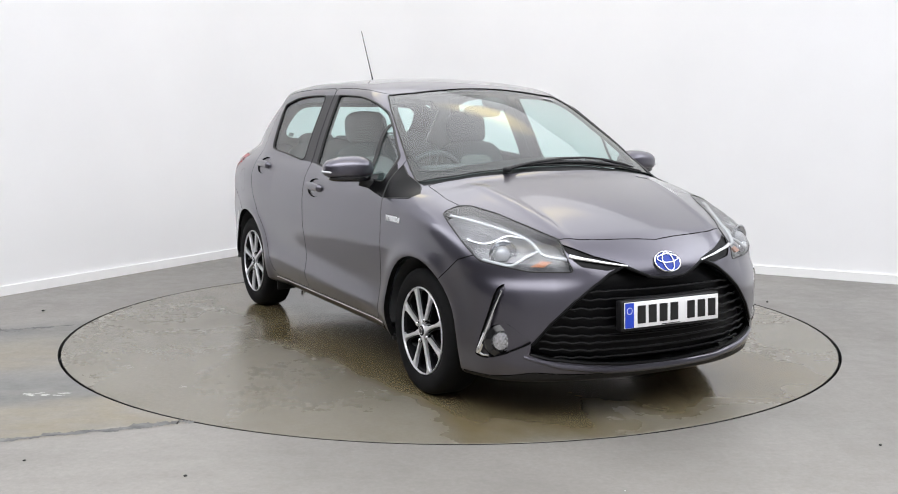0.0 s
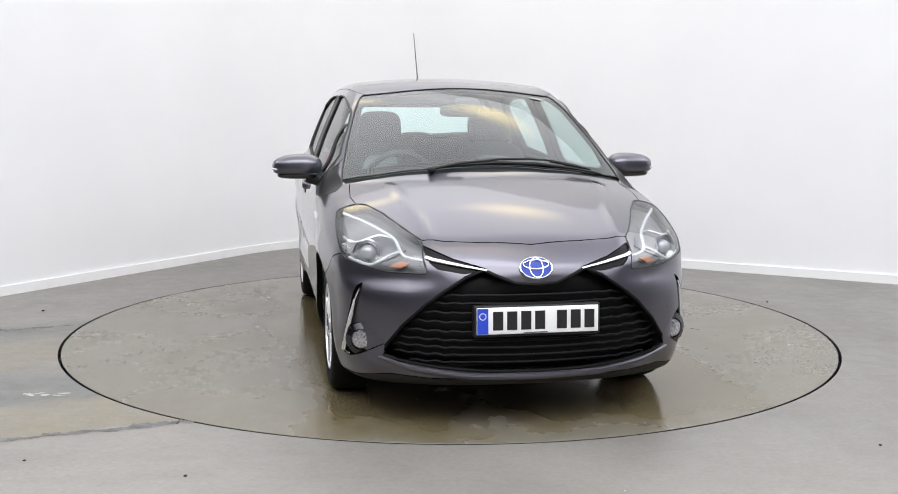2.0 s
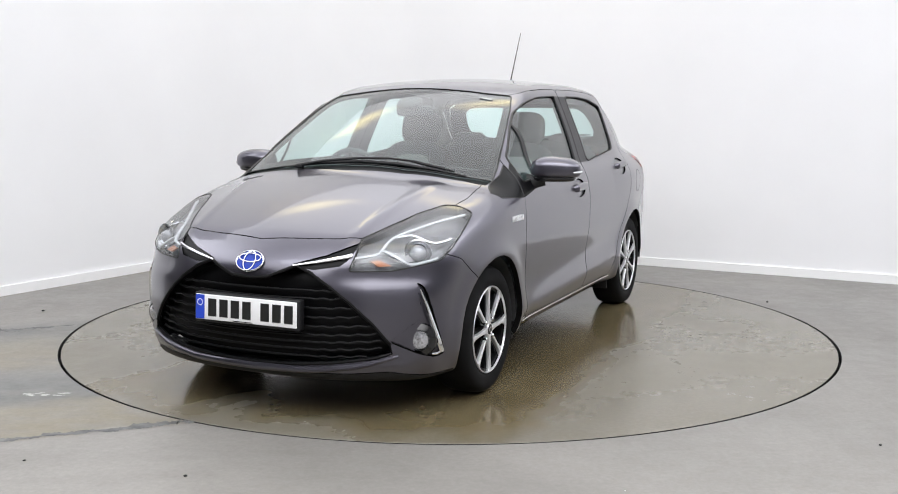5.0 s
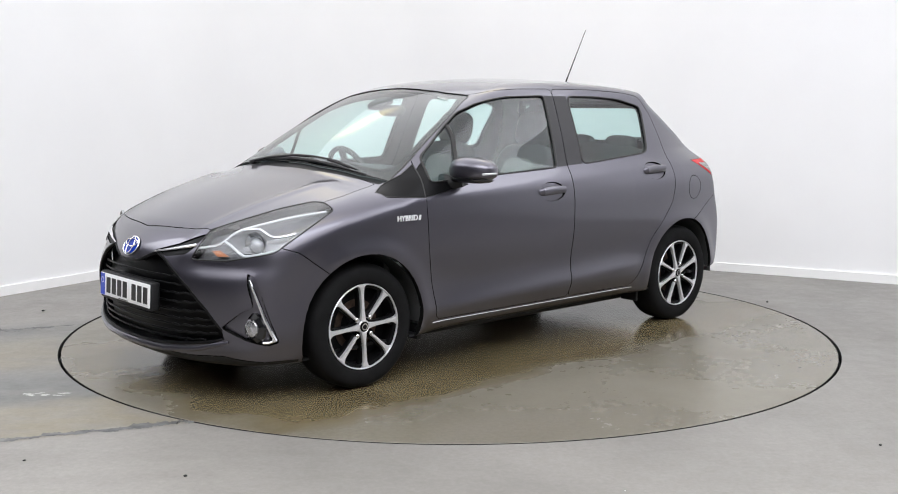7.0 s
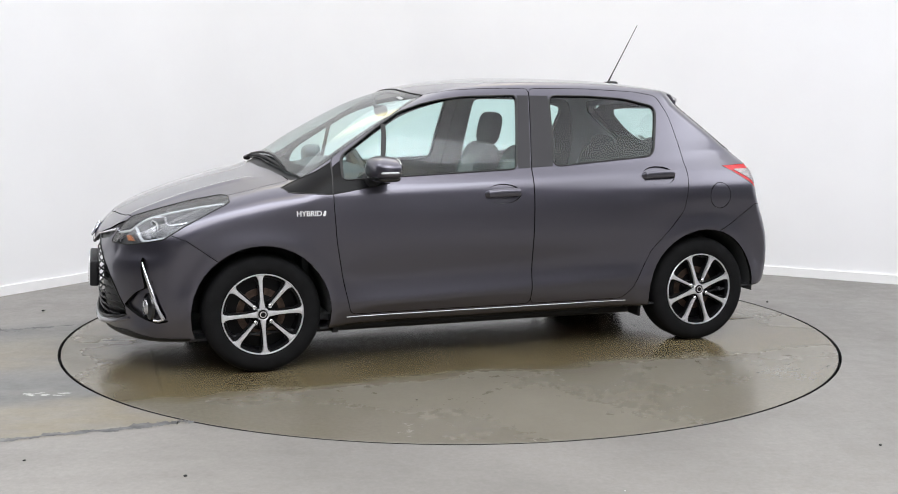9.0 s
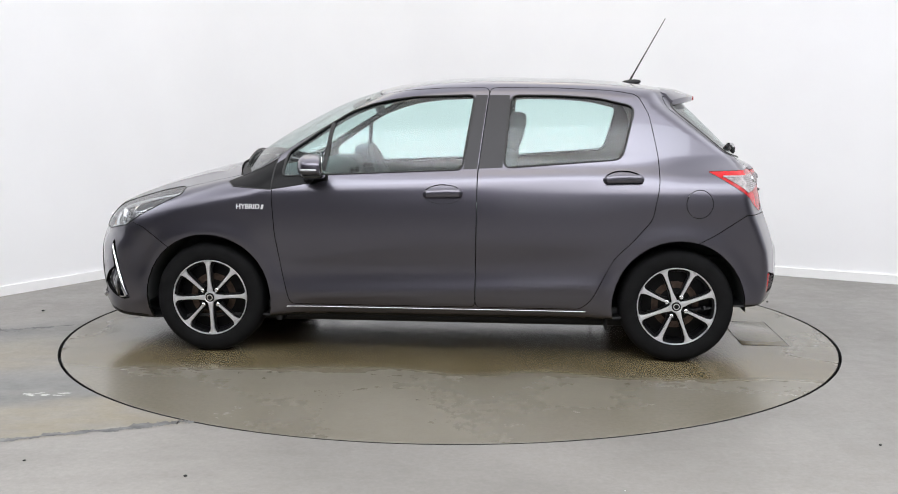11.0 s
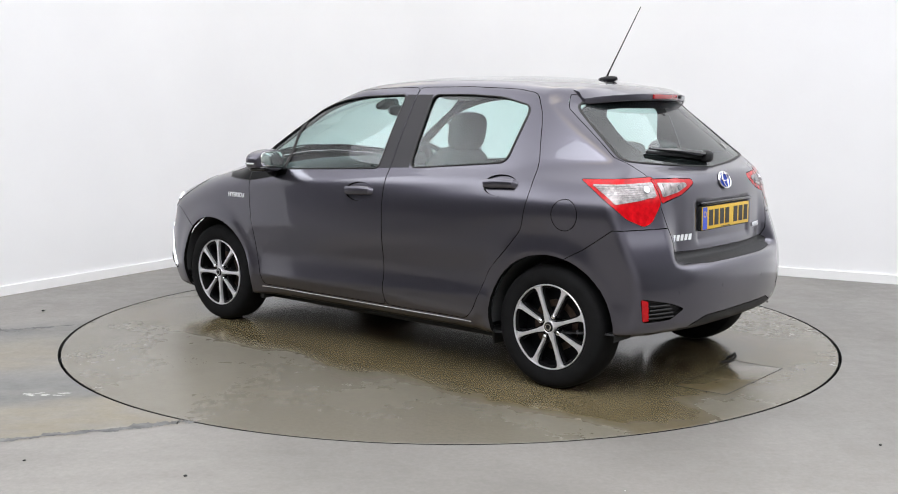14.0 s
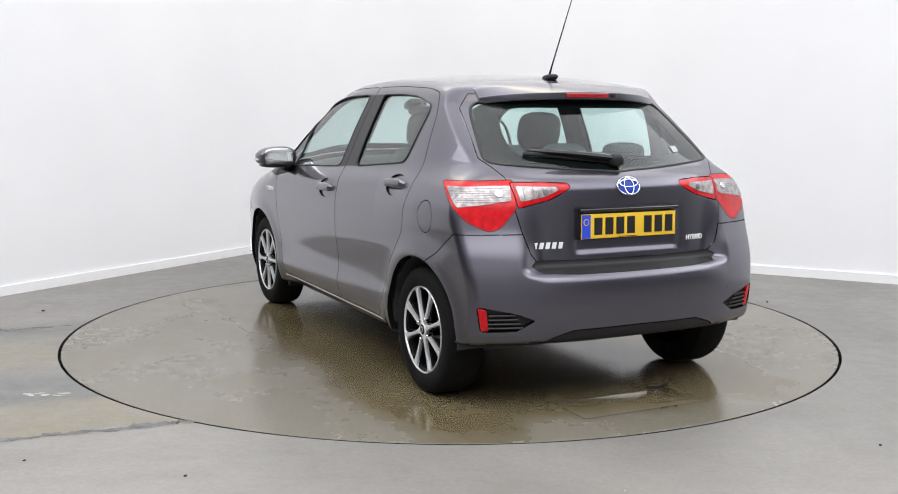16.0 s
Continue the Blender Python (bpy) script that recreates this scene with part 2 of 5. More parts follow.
def tube(path, radius, sides=8, closed=False, bm=None, flat=1.0, up=(0, 0, 1)):
    """A round bar along a path; flat squeezes it across its second axis."""
    bm = bm or bmesh.new()
    pts = [Vector(p) for p in path]
    n = len(pts)
    rings = []
    for i, p in enumerate(pts):
        a = pts[(i - 1) % n] if closed or i else p
        b = pts[(i + 1) % n] if closed or i < n - 1 else p
        d = (b - a).normalized()
        u = d.cross(Vector(up))
        u = u.normalized() if u.length > 1e-4 else d.orthogonal().normalized()
        w = u.cross(d)
        r = radius[i] if isinstance(radius, (list, tuple)) else radius
        rings.append([bm.verts.new(p + (u * math.cos(2 * math.pi * k / sides) + w * flat * math.sin(2 * math.pi * k / sides)) * r) for k in range(sides)])
    pairs = list(zip(rings, rings[1:])) + ([(rings[-1], rings[0])] if closed else [])
    for a, b in pairs:
        for k in range(sides):
            bm.faces.new([a[k], a[(k + 1) % sides], b[(k + 1) % sides], b[k]])
    if not closed:
        bm.faces.new(rings[0][::-1])
        bm.faces.new(rings[-1])
    bmesh.ops.recalc_face_normals(bm, faces=bm.faces[:])
    return bm


def rounded(poly, radius=0.02, steps=4):
    """Round the corners of a closed outline."""
    out = []
    n = len(poly)
    for i in range(n):
        p, a, b = Vector(poly[i]), Vector(poly[i - 1]), Vector(poly[(i + 1) % n])
        ra = min(radius, (a - p).length * 0.45)
        rb = min(radius, (b - p).length * 0.45)
        s, e = p + (a - p).normalized() * ra, p + (b - p).normalized() * rb
        for k in range(steps + 1):
            t = k / steps
            out.append(tuple(s * (1 - t) ** 2 + p * 2 * t * (1 - t) + e * t * t))
    return out


def blob_low(r):
    bm = bmesh.new()
    bmesh.ops.create_icosphere(bm, subdivisions=1, radius=r)
    for v in bm.verts:
        v.co *= random.uniform(0.6, 1.1)
        v.co.z *= 0.55
    return bm


STICKER = material("pale_sticker", (0.34, 0.36, 0.35), 0.5)
SCUFF = material("pale_scuff", (0.5, 0.5, 0.48), 0.6)


# ---- the studio ----
CORNER = Vector((-1.273, 4.120))
LEFT_DIR = Vector((-0.515, -0.857))
RIGHT_DIR = Vector((0.887, -0.461))
WALL_H = 4.2


def cove_wall():
    """Two white walls that meet in a wide rounded corner: one strip with thickness."""
    path = []
    r = 1.2
    pa, pb = CORNER + LEFT_DIR * r, CORNER + RIGHT_DIR * r
    path.append(CORNER + LEFT_DIR * 5.2)
    for k in range(25):
        t = k / 24
        path.append(pa * (1 - t) ** 2 + CORNER * 2 * t * (1 - t) + pb * t * t)
    path.append(CORNER + RIGHT_DIR * 6)
    path.append(CORNER + RIGHT_DIR * 15)
    return path


def strip_wall(name, path, z0, z1, out, mat):
    bm = bmesh.new()
    cols = []
    for i, p in enumerate(path):
        a, b = path[max(i - 1, 0)], path[min(i + 1, len(path) - 1)]
        d = (b - a).normalized()
        n = Vector((-d.y, d.x))
        q = p + n * out
        cols.append([bm.verts.new((*w, z)) for w, z in ((p, z0), (p, z1), (q, z1), (q, z0))])
    for a, b in zip(cols, cols[1:]):
        for k in range(4):
            bm.faces.new([a[k], a[(k + 1) % 4], b[(k + 1) % 4], b[k]])
    bm.faces.new(cols[0])
    bm.faces.new(cols[-1][::-1])
    bmesh.ops.recalc_face_normals(bm, faces=bm.faces[:])
    return part(name, bm, mat)


WALL_PATH = cove_wall()
tagged(strip_wall("wall_north", WALL_PATH, 0, WALL_H, 0.2, WALL), "smooth white painted studio wall with rounded corner", "wall", kind="structure")
tagged(strip_wall("baseboard", [p for p in WALL_PATH], 0.0, 0.070, -0.016, SKIRT), "white painted low skirting board along the wall", "skirting", kind="structure")
# Unseen walls added for the car to reflect: dark left, pale right.
tagged(part("unseen_wall_south", box((-12, -9.2, 0), (-0.6, -9.0, WALL_H)), BACK), "unseen dark wall added behind the camera for the car's reflections", "wall", kind="structure")
tagged(part("unseen_wall_south_2", box((-0.6, -9.2, 0), (16, -9.0, WALL_H)), PALE), "unseen pale wall added behind the camera for the car's reflections", "wall", kind="structure")
tagged(part("unseen_wall_west", box((-12.2, -9.2, 0), (-12, 8, WALL_H)), BACK), "unseen dark wall added beside the studio for the car's reflections", "wall", kind="structure")
tagged(part("unseen_wall_west_2", box((-12, 1.2, 0), (-3.98, 1.4, WALL_H)), BACK), "unseen dark partition added behind the studio wall", "wall", kind="structure")
tagged(part("ceiling", box((-12, -9.2, WALL_H), (16, 8, WALL_H + 0.2)), CEIL), "pale plain studio ceiling", "ceiling", kind="structure")

RADIUS = 2.2406
bm = bmesh.new()
N = 160
ring_in = [bm.verts.new(((RADIUS + 0.015) * math.cos(2 * math.pi * k / N), (RADIUS + 0.015) * math.sin(2 * math.pi * k / N), 0)) for k in range(N)]
ring_dn = [bm.verts.new((v.co.x, v.co.y, -0.06)) for v in ring_in]
ring_out = [bm.verts.new((v.co.x * 9, v.co.y * 9, 0)) for v in ring_in]
for k in range(N):
    j = (k + 1) % N
    bm.faces.new([ring_in[k], ring_out[k], ring_out[j], ring_in[j]])
    bm.faces.new([ring_dn[k], ring_in[k], ring_in[j], ring_dn[j]]).material_index = 1
bm.faces.new(ring_dn).material_index = 1
bmesh.ops.recalc_face_normals(bm, faces=bm.faces[:])
tagged(part("floor", bm, [FLOOR, GAP]), "worn grey painted concrete studio floor", "floor", kind="structure")

turntable = tagged(new("turntable"), "round flush grey-brown turntable set in the floor", "turntable")
part("disc", lathe([(0, -0.05), (RADIUS - 0.004, -0.05), (RADIUS, -0.04), (RADIUS, -0.003), (RADIUS - 0.003, 0.0), (RADIUS - 0.012, 0.0), (RADIUS - 0.05, 0.0), (0, 0.0)], 160), TABLE, turntable)
# Disc wall blackened by an added band: the shade inside the gap.
part("gap_shade_band", lathe([(RADIUS - 0.001, -0.05), (RADIUS + 0.0012, -0.05), (RADIUS + 0.0012, -0.0015), (RADIUS - 0.001, -0.0015)], 160), SEAM, turntable, "black band that paints the gap's shade on the disc's wall")
bm = bmesh.new()
pos = pose(-1.83, -0.013, 0.0005)
add_box(bm, (-0.13, -0.33, 0), (0.13, 0.33, 0.0008), 0.0003, pos)
part("access_plate", bm, TABLE, turntable, "flush rectangular access plate")
bm = bmesh.new()
for lo, hi in (((-0.134, -0.333, 0), (-0.13, 0.333, 0.001)), ((0.13, -0.333, 0), (0.133, 0.333, 0.001)), ((-0.13, -0.333, 0), (0.13, -0.330, 0.001)), ((-0.13, 0.330, 0), (0.13, 0.333, 0.001))):
    add_box(bm, lo, hi, 0, pos)
part("plate_gap", bm, GAP, turntable)
part("pull_ring", tube([(-1.66, -0.33, 0.004), (-1.69, -0.33, 0.03), (-1.71, -0.32, 0.045), (-1.725, -0.30, 0.035), (-1.71, -0.27, 0.012), (-1.66, -0.24, 0.004)], 0.007, 6), GAP, turntable)


def stain(name, pts, widths, mat, label, seed):
    """A ragged thin stain on the floor along a line."""
    rnd = random.Random(seed)
    line = smooth_line_floor(pts, 40)
    bm = bmesh.new()
    rows, drift = [], [0.0, 0.0]
    for i, p in enumerate(line):
        t = i / (len(line) - 1)
        w = float(np.interp(t, np.linspace(0, 1, len(widths)), widths))
        a, b = line[max(i - 1, 0)], line[min(i + 1, len(line) - 1)]
        d = (b - a).normalized()
        n = Vector((-d.y, d.x))
        drift = [a * 0.82 + rnd.gauss(0, 0.27) for a in drift]
        up, dn = (w * max(0.08, 0.75 + d + rnd.uniform(-0.15, 0.15)) for d in drift)
        rows.append([bm.verts.new((*(p + n * up), 0.0012)), bm.verts.new((*(p - n * dn), 0.0012))])
    for a, b in zip(rows, rows[1:]):
        bm.faces.new([a[0], a[1], b[1], b[0]])
    bmesh.ops.recalc_face_normals(bm, faces=bm.faces[:])
    return tagged(part(name, bm, mat), label, "stain", kind="structure")


def smooth_line_floor(pts, k):
    out = []
    for a, b in zip(pts, pts[1:]):
        out += [Vector(a).lerp(Vector(b), j / k) for j in range(k)]
    return out + [Vector(pts[-1])]


stain("floor_stain", [(-4.2, -1.0), (-2.9, -0.26), (-2.68, -0.188), (-2.45, -0.07), (-2.30, 0.0)], [0.05, 0.06, 0.05, 0.035, 0.012], STAIN, "dark grey scraped line across the floor", 3)
stain("floor_stain", [(-2.7, -2.6), (-1.9, -2.27), (-1.70, -2.19), (-1.40, -2.065), (-1.16, -1.97), (-1.09, -1.975)], [0.03, 0.03, 0.024, 0.026, 0.045, 0.01], STAIN, "dark grey scraped line beside the turntable", 5)
rnd = random.Random(4)
for k in range(14):
    x, y = -1.90 + rnd.uniform(-0.10, 0.10), -1.55 + rnd.uniform(-0.03, 0.03)
    stain("paint_scuff", [(x, y), (x + rnd.uniform(0.02, 0.05), y + rnd.uniform(-0.012, 0.02))], [0.004, 0.009, 0.003], SCUFF, "small pale paint scuff on the floor", 20 + k)
for x, y, r in ((1.727, -2.236, 0.008), (-0.959, -2.629, 0.008), (-1.608, -2.472, 0.007), (2.211, 0.867, 0.012), (-2.66, 0.42, 0.012), (0.62, -2.75, 0.004), (-0.15, -1.62, 0.006)):
    tagged(part("grit", blob_low(r), GAP if r > 0.005 else SCUFF), "small dark crumb lying on the floor", "grit").location = (x, y, r * 0.5)

# Unseen glowing sheet, added in place of the studio's overhead lights.
LUMINOUS = bpy.data.materials.new("added_ceiling_glow")
LUMINOUS.use_nodes = True
nt = LUMINOUS.node_tree
nt.nodes.clear()
out = nt.nodes.new("ShaderNodeOutputMaterial")
em = nt.nodes.new("ShaderNodeEmission")
nt.links.new(em.outputs[0], out.inputs[0])
geo = nt.nodes.new("ShaderNodeNewGeometry")


def glow_spot(at, radius, colour):
    """A soft round hot spot of the added glowing sheet."""
    d = nt.nodes.new("ShaderNodeVectorMath")
    d.operation, d.inputs[1].default_value = "SUBTRACT", (*at, WALL_H)
    nt.links.new(geo.outputs["Position"], d.inputs[0])
    sc = nt.nodes.new("ShaderNodeVectorMath")
    sc.operation, sc.inputs[1].default_value = "DIVIDE", (*radius, 1.0)
    nt.links.new(d.outputs[0], sc.inputs[0])
    ln = nt.nodes.new("ShaderNodeVectorMath")
    ln.operation = "LENGTH"
    nt.links.new(sc.outputs[0], ln.inputs[0])
    r = nt.nodes.new("ShaderNodeValToRGB")
    r.color_ramp.interpolation = "EASE"
    r.color_ramp.elements[0].color, r.color_ramp.elements[1].color = (colour[0] * 0.985, colour[1] * 0.985, colour[2] * 1.003, 1), (0, 0, 0, 1)
    nt.links.new(ln.outputs["Value"], r.inputs["Fac"])
    return r.outputs["Color"]


LEVEL = 2.5
total = None
# Spots placed for even walls and for warm reflections in the car.
for at, radius, colour in (((0, -5.5), (9.0, 4.2), (0.86, 0.86, 0.865)), ((-6.0, 0.0), (4.0, 6.0), (0.70, 0.712, 0.735)), ((6.5, -1.0), (4.5, 6.0), (0.70, 0.712, 0.735)), ((0, 1.0), (9.0, 7.0), (0.40, 0.402, 0.41)),
                           ((0.8, 1.7), (1.1, 0.55), (0.44, 0.35, 0.11)), ((-1.7, 2.2), (0.9, 0.5), (0.45, 0.37, 0.14)), ((0.2, -2.3), (2.0, 0.6), (0.26, 0.21, 0.08))):
    s = glow_spot(at, radius, colour)
    if total is None:
        total = s
    else:
        mx = nt.nodes.new("ShaderNodeMix")
        mx.data_type, mx.blend_type = "RGBA", "ADD"
        mx.inputs[0].default_value = 1.0
        nt.links.new(total, mx.inputs[6])
        nt.links.new(s, mx.inputs[7])
        total = mx.outputs[2]
nt.links.new(total, em.inputs["Color"])
em.inputs["Strength"].default_value = 2.4 * LEVEL
tagged(part("added_glow_sheet", box((-10, -8.8, WALL_H - 0.06), (12, 6.5, WALL_H - 0.03)), LUMINOUS), "unseen glowing sheet added under the ceiling to light the studio", "ceiling light", kind="structure")
area_lamp("strip_lamp_south", (0.0, -3.4, 3.6), (0.0, -0.8, 1.2), 6.0, 0.7, 42, (0.86, 0.92, 1.0))

# ---- the car: the form of its body ----
# Car space: x forwards, y to its left, z up, origin on the ground halfway between the axles.
car = tagged(new("car"), "dark grey metallic five-door hatchback parked on the turntable", "car")


def curve(pts):
    """A smooth line through (x, y) knots, monotone where the knots are."""
    X, Y = (np.array(v, float) for v in zip(*sorted(pts)))
    d = np.diff(Y) / np.diff(X)
    m = np.concatenate([[d[0]], np.where(d[:-1] * d[1:] > 0, 2 * d[:-1] * d[1:] / (d[:-1] + d[1:] + 1e-12), 0), [d[-1]]])

    def at(x):
        x = np.clip(np.asarray(x, float), X[0], X[-1])
        i = np.clip(np.searchsorted(X, x) - 1, 0, len(X) - 2)
        h = X[i + 1] - X[i]
        t = (x - X[i]) / h
        return ((2 * t ** 3 - 3 * t ** 2 + 1) * Y[i] + (t ** 3 - 2 * t ** 2 + t) * h * m[i] + (-2 * t ** 3 + 3 * t ** 2) * Y[i + 1] + (t ** 3 - t ** 2) * h * m[i + 1])
    return at


def faired(at, lo, hi, sigma):
    """The same line with its bends eased out over a width of sigma."""
    xs = np.linspace(lo, hi, 1600)
    k = np.arange(-3 * sigma, 3 * sigma + 1e-9, xs[1] - xs[0])
    w = np.exp(-(k / sigma) ** 2 / 2)
    pad = len(w) // 2
    ys = at(xs)
    ext = np.concatenate([2 * ys[0] - ys[pad:0:-1], ys, 2 * ys[-1] - ys[-2:-pad - 2:-1]])
    ys = np.convolve(ext, w / w.sum(), "same")[pad:pad + len(xs)]
    return lambda x: np.interp(x, xs, ys)


TOP = curve([(2.3, 0.45), (2.06, 0.69), (2.0, 0.74), (1.93, 0.783), (1.8, 0.842), (1.6, 0.915), (1.4, 0.972), (1.24, 1.012), (1.19, 1.035),
             (1.1, 1.092), (0.9, 1.213), (0.65, 1.342), (0.47, 1.414), (0.36, 1.449), (0.25, 1.472), (0.05, 1.497), (-0.3, 1.513), (-0.65, 1.509), (-1.0, 1.487),
             (-1.25, 1.450), (-1.45, 1.407), (-1.8, 1.33)])
NOSE = curve([(0.10, 1.93), (0.16, 2.0), (0.20, 2.025), (0.26, 2.05), (0.40, 2.062), (0.55, 2.055), (0.66, 2.035), (0.74, 2.005), (0.85, 1.97), (1.2, 1.9), (1.6, 1.9)])
TAIL = curve([(0.2, -1.77), (0.28, -1.82), (0.36, -1.855), (0.48, -1.87), (0.56, -1.867), (0.60, -1.856), (0.618, -1.835), (0.63, -1.79), (0.645, -1.768), (0.70, -1.763), (0.85, -1.757), (0.97, -1.745), (1.02, -1.72),
              (1.06, -1.65), (1.10, -1.61), (1.2, -1.517), (1.3, -1.417), (1.36, -1.355), (1.40, -1.325), (1.45, -1.30), (1.6, -1.25)])
TAIL_OUT = curve([(0.2, -1.77), (0.28, -1.82), (0.36, -1.855), (0.48, -1.87), (0.58, -1.862), (0.68, -1.835), (0.80, -1.79), (0.95, -1.745), (1.02, -1.70),
                  (1.06, -1.655), (1.10, -1.61), (1.2, -1.517), (1.3, -1.417), (1.36, -1.355), (1.40, -1.325), (1.45, -1.30), (1.6, -1.25)])
SIDE = curve([(0.10, 0.74), (0.18, 0.785), (0.24, 0.808), (0.30, 0.822), (0.38, 0.828), (0.46, 0.826), (0.56, 0.832), (0.68, 0.843), (0.80, 0.843), (0.88, 0.834), (0.94, 0.815),
              (0.99, 0.792), (1.02, 0.773), (1.06, 0.757), (1.15, 0.724), (1.28, 0.668), (1.40, 0.612), (1.46, 0.582), (1.6, 0.5)])
TOP, SIDE, NOSE = faired(TOP, -1.8, 2.3, 0.022), faired(SIDE, 0.10, 1.6, 0.022), faired(NOSE, 0.10, 1.6, 0.015)
TAIL, TAIL_OUT = faired(TAIL, 0.2, 1.6, 0.006), faired(TAIL_OUT, 0.2, 1.6, 0.012)
FLOORZ = curve([(2.2, 0.175), (1.6, 0.17), (1.3, 0.19), (0.8, 0.205), (-0.8, 0.215), (-1.3, 0.27), (-1.6, 0.30), (-2, 0.31)])


def smin(a, b, k):
    h = np.maximum(k - np.abs(a - b), 0) / k
    return np.minimum(a, b) - h * h * k / 4


def bell(v, c, w):
    return np.exp(-((v - c) / w) ** 2)


def form(x, y, z):
    """Positive inside the body."""
    y = np.abs(y)
    upper = np.clip((z - 0.98) / 0.12, 0, 1)
    upper = upper * upper * (3 - 2 * upper)
    # side
    half = SIDE(z)
    f = np.clip(x - 1.15, 0, None)
    r = np.clip(-0.95 - x, 0, None)
    half = half - (0.13 + 0.25 * np.clip(z - 0.62, 0, 0.3)) * f ** 2 - (0.075 + 0.22 * upper) * r ** 2
    half = half - 0.05 * upper * np.clip(x - 0.1, 0, None) ** 2
    for wx in (1.262, -1.255):
        d = np.hypot(x - wx, z - 0.30)
        half = half + 0.011 * bell(d, 0.36, 0.055) * (z < 0.9)
    # shoulder swelling over the rear wheel, crease along the doors, tail light shelf
    half = half + 0.016 * bell(z, 0.90, 0.11) * np.clip((-0.75 - x) / 0.5, 0, 1)
    mid = np.clip((1.0 - np.abs(x)) / 0.35, 0, 1)
    mid = mid * mid * (3 - 2 * mid)
    half = half + 0.004 * bell(z, 0.945 - 0.06 * (x + 0.1), 0.045) * np.clip((1.35 - np.abs(x)) / 0.3, 0, 1) * (1 - upper)
    ridge = 0.365 - 0.045 * x
    half = half + mid * (0.007 * bell(z, ridge, 0.036) - 0.006 * bell(z, ridge + 0.12, 0.08))
    half = half - mid * 0.045 * np.clip((0.35 - z) / 0.15, 0, 1) ** 1.4
    side = (half - y) * (1 - 0.08 * upper)
    # front
    nose = NOSE(z) - 0.245 * (y / 0.75) ** 2.7
    nose = nose + 0.018 * bell(y, 0.0, 0.16) * bell(z, 0.68, 0.07)
    nose = nose - 0.02 * bell(z, 0.63, 0.05) * np.clip((y - 0.32) / 0.2, 0, 1)
    front = nose - x
    # rear
    wide = np.clip((y - 0.44) / 0.14, 0, 1)
    wide = wide * wide * (3 - 2 * wide)
    tail = TAIL(z) * (1 - wide) + TAIL_OUT(z) * wide + (0.13 - 0.01 * upper) * (y / 0.74) ** 2.6
    tail = tail + 0.10 * np.clip((z - 1.08) / 0.28, 0, 1) * (y / 0.55) ** 2.2
    tail = tail + 0.012 * np.clip((0.30 - y) / 0.03, 0, 1) * np.clip((z - 0.685) / 0.03, 0, 1) * np.clip((0.905 - z) / 0.025, 0, 1)
    rear = x - tail
    # top
    fwd = np.clip((x - 0.0) / 0.35, 0, 1)
    fwd = fwd * fwd * (3 - 2 * fwd)
    hood = np.clip((x - 1.2) / 0.1, 0, 1)
    ease = np.clip((x - 0.5) / 0.95, 0, 1)
    ease = ease * ease * (3 - 2 * ease)
    top = TOP(x + fwd * (0.29 - 0.01 * hood) * y ** 2) - (0.035 + 0.075 * (1 - ease)) * y ** 2 - 0.045 * (1 - fwd) * y ** 4
    brow = np.clip((x - 0.35) / 0.3, 0, 1)
    pane = np.clip((1.25 - x) / 0.3, 0, 1)
    pane = pane * pane * (3 - 2 * pane)
    top = top + brow * brow * (3 - 2 * brow) * (0.010 * pane - (0.045 + 0.028 * pane) * y ** 2)
    top = top + hood * (0.006 * bell(y, 0.52 - 0.16 * np.clip(x - 1.2, 0, 1), 0.028) + 0.006 * bell(y, 0.50 - 0.12 * np.clip(x - 1.3, 0, 1), 0.1) - 0.02 * np.clip(y - 0.55, 0, 1))
    roof = (top - z) * (0.9 + 0.1 * (1 - fwd))
    g = smin(side, roof, 0.05 + 0.05 * np.clip((x - 0.8) / 0.4, 0, 1))
    g = smin(g, front, 0.10)
    g = smin(g, rear, 0.055 - 0.02 * (1 - upper))
    return smin(g, z - FLOORZ(x), 0.03)


def form_normal(p):
    e = 1.5e-3
    n = np.stack([form(*(p + np.eye(3)[i] * e).T) - form(*(p - np.eye(3)[i] * e).T) for i in range(3)], 1)
    return -n / np.linalg.norm(n, axis=1)[:, None]


def onto(start, way):
    """Where rays from inside leave the body."""
    start, way = np.atleast_2d(start).astype(float), np.atleast_2d(way).astype(float)
    lo, hi = np.zeros(len(start)), np.full(len(start), np.nan)
    steps = np.linspace(0, 1, 70)
    prev = np.zeros(len(start))
    for s in steps[1:]:
        out = form(*(start + way * s).T) < 0
        new_hit = out & np.isnan(hi)
        hi[new_hit], lo[new_hit] = s, prev[new_hit]
        prev[:] = s
    hi[np.isnan(hi)] = 1.0
    for _ in range(26):
        mid = (lo + hi) / 2
        inside = form(*(start + way * mid[:, None]).T) > 0
        lo, hi = np.where(inside, mid, lo), np.where(inside, hi, mid)
    return start + way * hi[:, None]


# Projections in which outlines are drawn on the body: two flat axes and the way they look.
S2 = math.sqrt(0.5)
